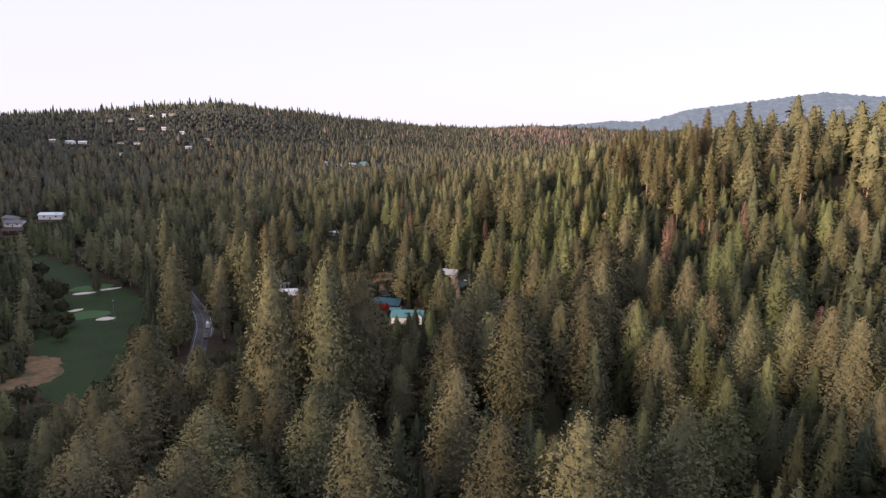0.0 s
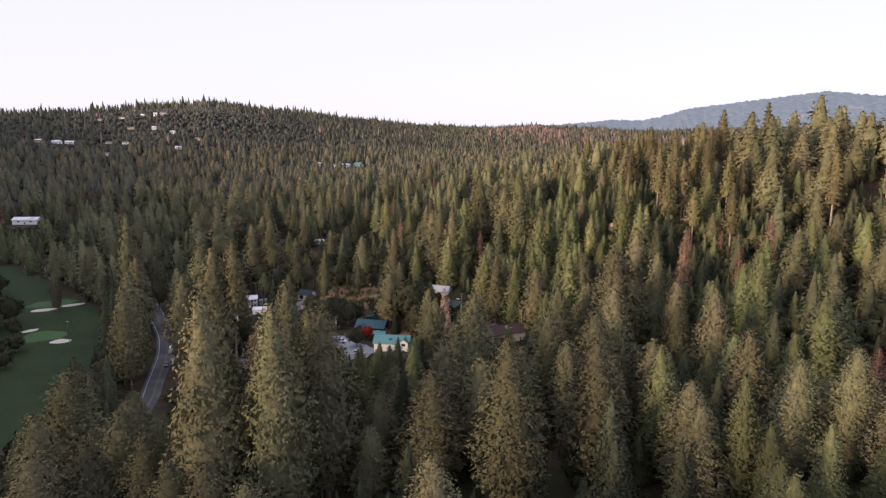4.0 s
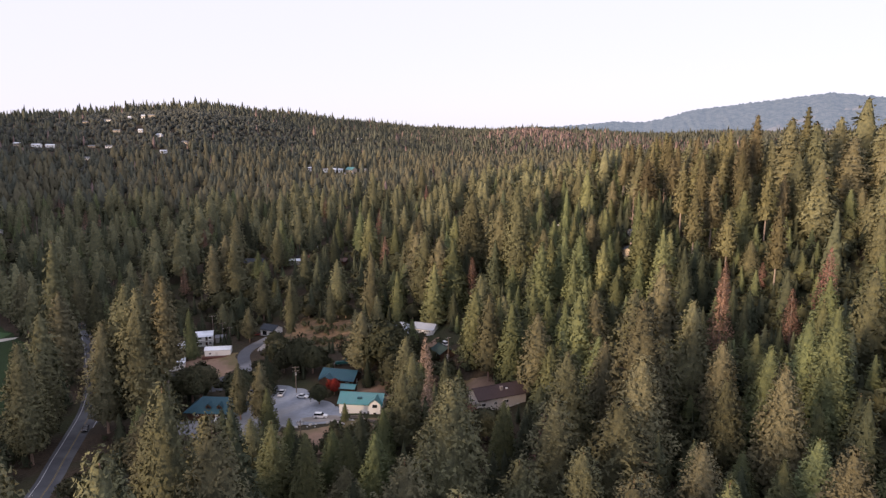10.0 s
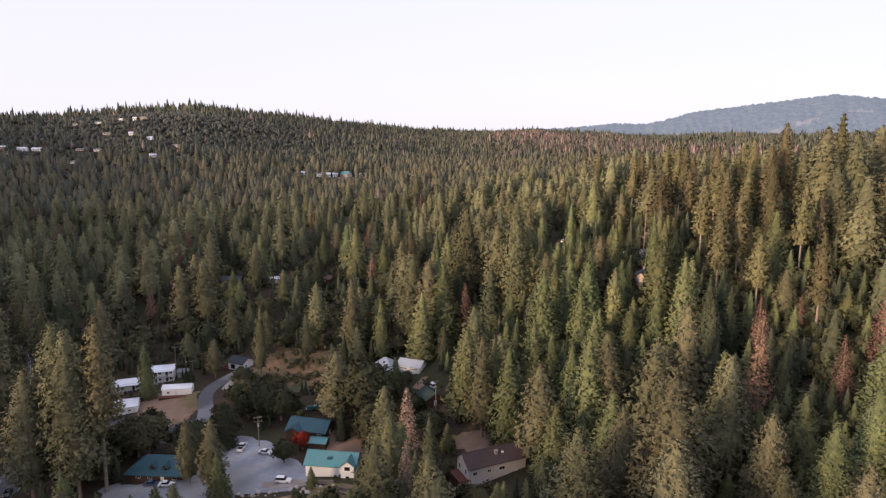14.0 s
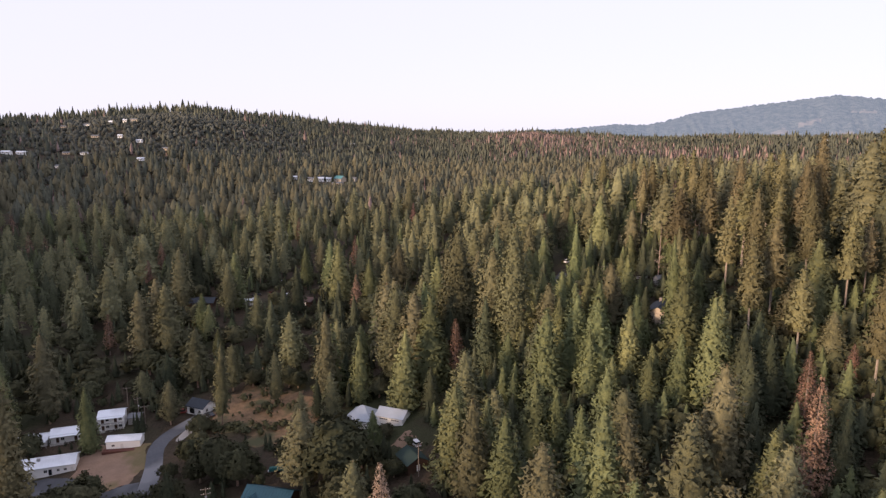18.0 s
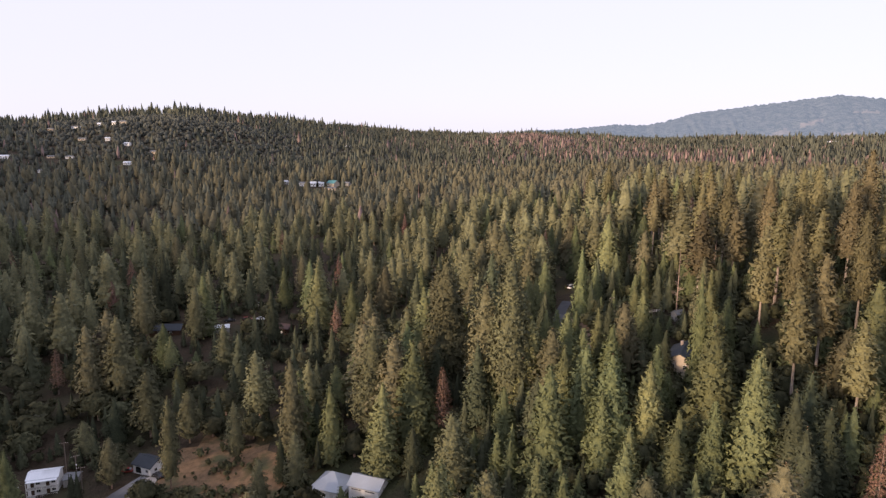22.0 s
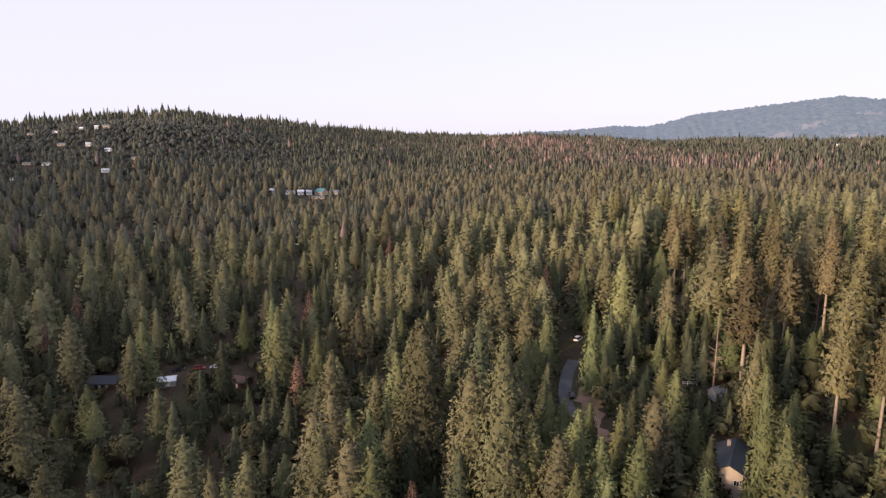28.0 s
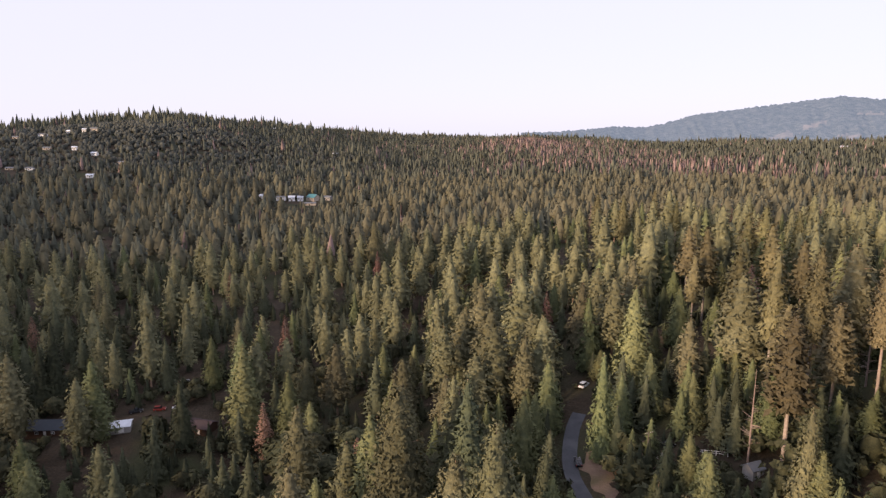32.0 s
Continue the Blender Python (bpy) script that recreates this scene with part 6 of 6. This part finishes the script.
# small cedars and firs crowding the gaps of the middle slope
sx, sy = r.uniform(-30, 115, 850), r.uniform(262, 470, 850)
ok = free(sx, sy)
sx, sy = sx[ok], sy[ok]
taken = [(q[0], q[1]) for rows in list(TREES.values()) + list(MID.values()) for q in rows if -40 < q[0] < 125 and 250 < q[1] < 480]
for x, y, top, t, d in zip(sx, sy, headroom(sx, sy), r.uniform(0, 1, len(sx)), r.uniform(0, 1, len(sx))):
    near = np.array(taken)
    if np.min(np.hypot(near[:, 0] - x, near[:, 1] - y)) > 4.4 and top > 7:
        taken.append((x, y))
        MID["cedar" if d < 0.65 else "fir"].append((float(x), float(y), float(min(top, 8 + 8 * t)), 1.25))

# the nearest of each kind are trees of their own; the rest are one wood
LIMIT = {"pine": 290, "tallpine": 90, "cedar": 285, "fir": 175, "dead": 30, "snag": 12, "oak": 120, "maple": 1, "pale": 2}
for kind in NAME:
    named = len(TREES[kind])
    order = sorted(MID[kind], key=lambda q: math.hypot(q[0], max(0, q[1] - 370)) + max(0, 110 - q[1]) + (300 if q[3] == 1.25 else 0))
    TREES[kind] += order[:max(0, LIMIT[kind] - named)]
    MID[kind] = order[max(0, LIMIT[kind] - named):]

rr = random.Random(3)
for kind, rows in TREES.items():
    full = 10.0 if kind in ("oak", "maple") else 30.0
    sorts = 4 if kind in ("pine", "cedar", "fir") else 2
    protos = {}
    for i, (x, y, h, w) in enumerate(rows):
        s = h / full
        wide = s * w * rr.uniform(0.92, 1.12) * (1.0 if h > 22 or full == 10 else 1.0 + 0.25 * (22 - h) / 22) * min(1.0, 35 / h if full == 30 else 1.0) ** 0.6
        wide *= (1.20 if y < 225 else 1.05) if kind == "pine" else (1.15 if kind == "cedar" else 1.0)
        m = Matrix.LocRotScale((x, y, at(x, y) - 0.1), Euler((rr.gauss(0, 0.012), rr.gauss(0, 0.012), rr.uniform(0, math.tau))), (wide, wide, s))
        fine = (-125 < x < 95 and y < 200) or (-158 < x < -95 and 215 < y < 340) or (-95 < x < (95 if y < 240 else 48) and y < 340) or (-48 < x < 48 and y < 425) or (48 < x < 110 and 200 < y < 455) and kind != "snag"      # along the middle of the valley
        level = (4 if kind in ("pine", "cedar", "tallpine") and (y < 200 or abs(x) < 80 and y < 265 or h > 38) else 3) if fine else 2
        if level == 4 and y < 190 and kind == "pine":
            level = 5
        k = (i % sorts, level)
        if k not in protos:
            protos[k] = prototype(kind, 100 * k[0] + 17 * list(NAME).index(kind), level)
            protos[k].matrix_basis = m
        else:
            twin = protos[k].copy()
            scene.collection.objects.link(twin)
            twin.matrix_basis = m
            for child in protos[k].children:
                c = child.copy()
                scene.collection.objects.link(c)
                c.parent = twin


def scatter(name, label, category, templates, rows, material, seed, full=30.0, soft=False):
    """Many trees joined into one wood: rows of x, y, height, width factor on templates of corners and triangles."""
    r = np.random.default_rng(seed)
    vs, ts, ns, n = [], [], [], 0
    rows = np.array(rows)
    ground = land(rows[:, 0], rows[:, 1])
    pick, turn = r.integers(0, len(templates), len(rows)), r.uniform(0, math.tau, len(rows))
    for k, (v, t) in enumerate(templates):
        q = np.flatnonzero(pick == k)
        if not len(q):
            continue
        s, w, a = rows[q, 2] / full, rows[q, 2] / full * rows[q, 3], turn[q]
        c, d = np.cos(a)[:, None], np.sin(a)[:, None]
        x = (v[None, :, 0] * c - v[None, :, 1] * d) * w[:, None] + rows[q, 0][:, None]
        y = (v[None, :, 0] * d + v[None, :, 1] * c) * w[:, None] + rows[q, 1][:, None]
        z = v[None, :, 2] * s[:, None] + ground[q][:, None]
        vs.append(np.stack([x, y, z], -1).reshape(-1, 3))
        if soft:
            m = soft_normals(v, t, full)[None]
            ns.append(np.stack([m[..., 0] * c - m[..., 1] * d, m[..., 0] * d + m[..., 1] * c, m[..., 2] + 0 * c], -1).reshape(-1, 3))
        ts.append((t[None] + (np.arange(len(q)) * len(v))[:, None, None] + n).reshape(-1, 3))
        n += len(v) * len(q)
    return tagged(new(name, mesh_tris(name, np.concatenate(vs), np.concatenate(ts), material, np.concatenate(ns) if soft else None)), label, category, kind="stuff")


def pole_tris(radius, height=30.0):
    a = np.arange(4) * math.tau / 4
    v = np.concatenate([np.stack([radius * np.cos(a), radius * np.sin(a), np.full(4, -1.0)], 1), [(0, 0, height * 0.97)]])
    return v, np.array([(0, 1, 4), (1, 2, 4), (2, 3, 4), (3, 0, 4)])


WOODS = {"pine": ("pine_wood", "olive-green pines of the middle distance", M_PINE), "tallpine": ("tall_pine_wood", "tall pines along the ridge", M_TALLPINE),
         "cedar": ("cedar_wood", "green incense cedars of the middle distance", M_CEDAR), "fir": ("fir_wood", "dark firs of the middle distance", M_FIR),
         "dead": ("dead_pine_wood", "reddish dead pines of the middle distance", M_DEAD), "oak": ("oak_wood", "dark broadleaf scrub of the middle distance", M_OAK)}
trunks = []
for i, (kind, (name, label, material)) in enumerate(WOODS.items()):
    if not MID[kind]:
        continue
    if kind == "oak":
        temps = [oak_crown(900 + k, 1)[0] for k in range(3)]
    else:
        temps = [crown(kind, 800 + 7 * k, 1)[0] for k in range(3)]
        trunks += MID[kind]
    scatter(name, label, "woods", temps, MID[kind], material, 40 + i, 10.0 if kind == "oak" else 30.0, True)
scatter("wood_trunks", "brown trunks of the middle-distance conifers", "tree trunks", [pole_tris(0.38)], trunks, M_BARK, 60)

# undergrowth: young trees and scrub in the gaps
r = np.random.default_rng(31)
ux, uy = r.uniform(-330, 230, 5000), r.uniform(60, 640, 5000)
ok = (ux > -0.86 * (uy + 70)) & (ux < 0.62 * (uy + 70)) & free(ux, uy)
ux, uy = ux[ok], uy[ok]
bx, by = r.uniform(-130, -4, 3600), r.uniform(258, 404, 3600)
rim = np.zeros(len(bx), bool)
for p, chance in ((MEADOW, 0.30), (SLOPE, 0.30), (YARD2, 0.4), (DRIVE2, 0.10), (YARD3, 0.2)):
    rim |= inside(p, bx, by) & (r.uniform(0, 1, len(bx)) < chance * np.clip(3.2 * field(bx, by, 0.17, 1.0) + 1.6 * field(bx, by, 0.06, 2.0) + 0.3, 0.16, 3.5))
for hx, hy, hr in HOUSES:
    rim &= np.hypot(bx - hx, by - hy) > hr * 0.8
shrubs = np.stack([bx[rim], by[rim], 0.7 + 3.6 * r.uniform(0, 1, rim.sum()) ** 1.7, r.uniform(0.9, 1.5, rim.sum())], 1)
hedge = np.stack([np.linspace(-116, -80, 46) + r.normal(0, 0.6, 46), 364.5 + r.normal(0, 1.5, 46) + 1.2 * np.sin(np.arange(46) * 0.4), 1.2 + 1.6 * r.uniform(0, 1, 46), r.uniform(1.2, 1.9, 46)], 1)
shrubs = np.concatenate([shrubs, hedge])
scatter("shrubs", "low grey-green shrubs on the dry clearings", "shrubs", [oak_crown(930 + k, 0)[0] for k in range(3)], shrubs, M_OAK, 64, 10.0)
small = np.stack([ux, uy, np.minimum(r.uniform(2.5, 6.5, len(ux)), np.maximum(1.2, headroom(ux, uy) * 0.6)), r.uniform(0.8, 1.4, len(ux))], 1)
half = r.uniform(0, 1, len(ux)) < 0.45
hx, hy = r.uniform(5, 150, 1500), r.uniform(215, 440, 1500)      # broadleaf trees under the conifers of the hollow
ok = free(hx, hy)
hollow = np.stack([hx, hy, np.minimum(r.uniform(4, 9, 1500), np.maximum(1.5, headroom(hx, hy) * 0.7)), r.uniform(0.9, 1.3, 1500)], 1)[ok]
scatter("undergrowth", "dark broadleaf scrub between the trunks", "undergrowth", [oak_crown(950 + k, 0)[0] for k in range(3)], np.concatenate([small[half], hollow]), M_OAK, 61, 10.0)
young = small[~half] * (1, 1, 1.75, 0.95)
scatter("young_conifers", "young conifers growing in the gaps of the forest", "saplings", [crown("fir", 970 + k, 0)[0] for k in range(3)], young, M_FIR, 62, 30.0, True)

# ---------------------------------------------------------------- woods on the far hills
def far_spruce(seed):
    r = np.random.default_rng(seed)
    v, t = core([(1, 4.2), (12, 3.6), (28, 0.25)], 3, seed, 0.30)
    return v + r.normal(0, 0.4, v.shape) * (1, 1, 1.6), t


def far_oak(seed):
    v, t = core([(0.5, 3.2), (3.5, 5.0), (7, 4.2), (9.4, 1.2)], 6, seed, 0.35)
    return v, t


r = np.random.default_rng(23)
n = 92000
b = np.radians(r.uniform(-62, 40, n))
q = np.sqrt(r.uniform(0, 1, n)) * 3300
q[:3400] = np.sqrt(r.uniform(440 ** 2, 1150 ** 2, 3400))
fx, fy = q * np.sin(b), 200 + q * np.cos(b)
edge = np.interp(np.degrees(b), CREST[:, 0], CREST[:, 1])
ok = (q > 440) & ((q > 1150) | (r.uniform(0, 1, n) < 0.62)) & (q < edge + 60) & ((fy > 750) | (fx < -515) | (fx > 325)) & free(fx, fy)
fx, fy, fq, fb, fe = fx[ok], fy[ok], q[ok], np.degrees(b[ok]), edge[ok]
hill = np.exp(-((fx + 800) / 420) ** 2 - ((fy - 1500) / 420) ** 2)
d, t = r.uniform(0, 1, len(fx)), r.uniform(0, 1, len(fx))
oaky = (d < 1.05 * hill) & (fq < fe - 110)
patch = np.exp(-((fx - 20) / 200) ** 2 - ((fy - 2350) / 260) ** 2) * 0.75 + np.exp(-((fx - 385) / 120) ** 2 - ((fy - 1520) / 200) ** 2) * 0.6 + 0.035
patch = patch + np.exp(-((fx - 170) / 190) ** 4 - ((fy - 1850) / 430) ** 4) * np.clip(0.42 + 0.42 * field(fx, fy, 0.017, 1.3), 0, 0.75)
dead = ~oaky & (r.uniform(0, 1, len(fx)) < patch)
live = ~oaky & ~dead
high = (11 + 10 * t * t + 3 * t + np.where(fq > fe - 150, 3, 0)) * np.where(r.uniform(0, 1, len(fx)) < 0.05, 1.5, 1.0)
width = r.uniform(0.75, 1.25, len(fx))
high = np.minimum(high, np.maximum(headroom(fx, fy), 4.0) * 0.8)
rows = np.stack([fx, fy, high, width], 1)
close = live & (fq < 1150)
pines = close & (r.uniform(0, 1, len(fx)) < np.where(fx > -150, 0.8, 0.55))
taller = rows * (1, 1, 1.22, 1.45)
taller[:, 2] *= r.choice([0.62, 0.8, 1.0, 1.0, 1.15, 1.3], len(fx))
taller[:, 2] = np.minimum(taller[:, 2], 24 + 4 * d)
taller[:, 3] *= r.uniform(0.75, 1.2, len(fx))
beside = pines & (fx > 300) & (fq < 820)
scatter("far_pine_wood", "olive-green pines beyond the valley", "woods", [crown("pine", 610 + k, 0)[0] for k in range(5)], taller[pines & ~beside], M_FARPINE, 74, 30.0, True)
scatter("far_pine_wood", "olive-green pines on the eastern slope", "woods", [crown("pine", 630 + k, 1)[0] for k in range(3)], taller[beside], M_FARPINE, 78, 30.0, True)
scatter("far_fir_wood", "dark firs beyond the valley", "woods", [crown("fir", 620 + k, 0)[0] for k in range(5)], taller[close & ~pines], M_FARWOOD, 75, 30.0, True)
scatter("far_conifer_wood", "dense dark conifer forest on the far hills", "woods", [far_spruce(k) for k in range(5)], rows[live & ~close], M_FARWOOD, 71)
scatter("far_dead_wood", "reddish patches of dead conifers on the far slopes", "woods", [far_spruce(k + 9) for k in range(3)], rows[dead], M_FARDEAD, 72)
rows[:, 2] = np.minimum(7 + 4 * t, np.maximum(headroom(fx, fy), 2.5))
rows[:, 3] *= 0.8
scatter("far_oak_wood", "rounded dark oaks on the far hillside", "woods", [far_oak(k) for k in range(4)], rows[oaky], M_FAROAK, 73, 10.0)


# the same forest goes on beside and behind the first stretch
r = np.random.default_rng(77)
wx, wy = r.uniform(-420, 420, 2300), r.uniform(-330, 330, 2300)
out = ~((wx > -0.86 * (wy + 70) - 20) & (wx < 0.62 * (wy + 70) + 20) & (wy > 62)) & free(wx, wy) & (np.hypot(wx, wy) > 14)
wx, wy = wx[out], wy[out]
wood = np.stack([wx, wy, r.uniform(12, 27, len(wx)), r.uniform(1.0, 1.4, len(wx))], 1)
half = r.uniform(0, 1, len(wx)) < 0.5
scatter("pine_wood", "olive-green pines round the near slope", "woods", [crown("pine", 640 + k, 0)[0] for k in range(4)], wood[half], M_PINE, 76)
scatter("fir_wood", "dark firs round the near slope", "woods", [crown("fir", 650 + k, 0)[0] for k in range(4)], wood[~half], M_FIR, 77)
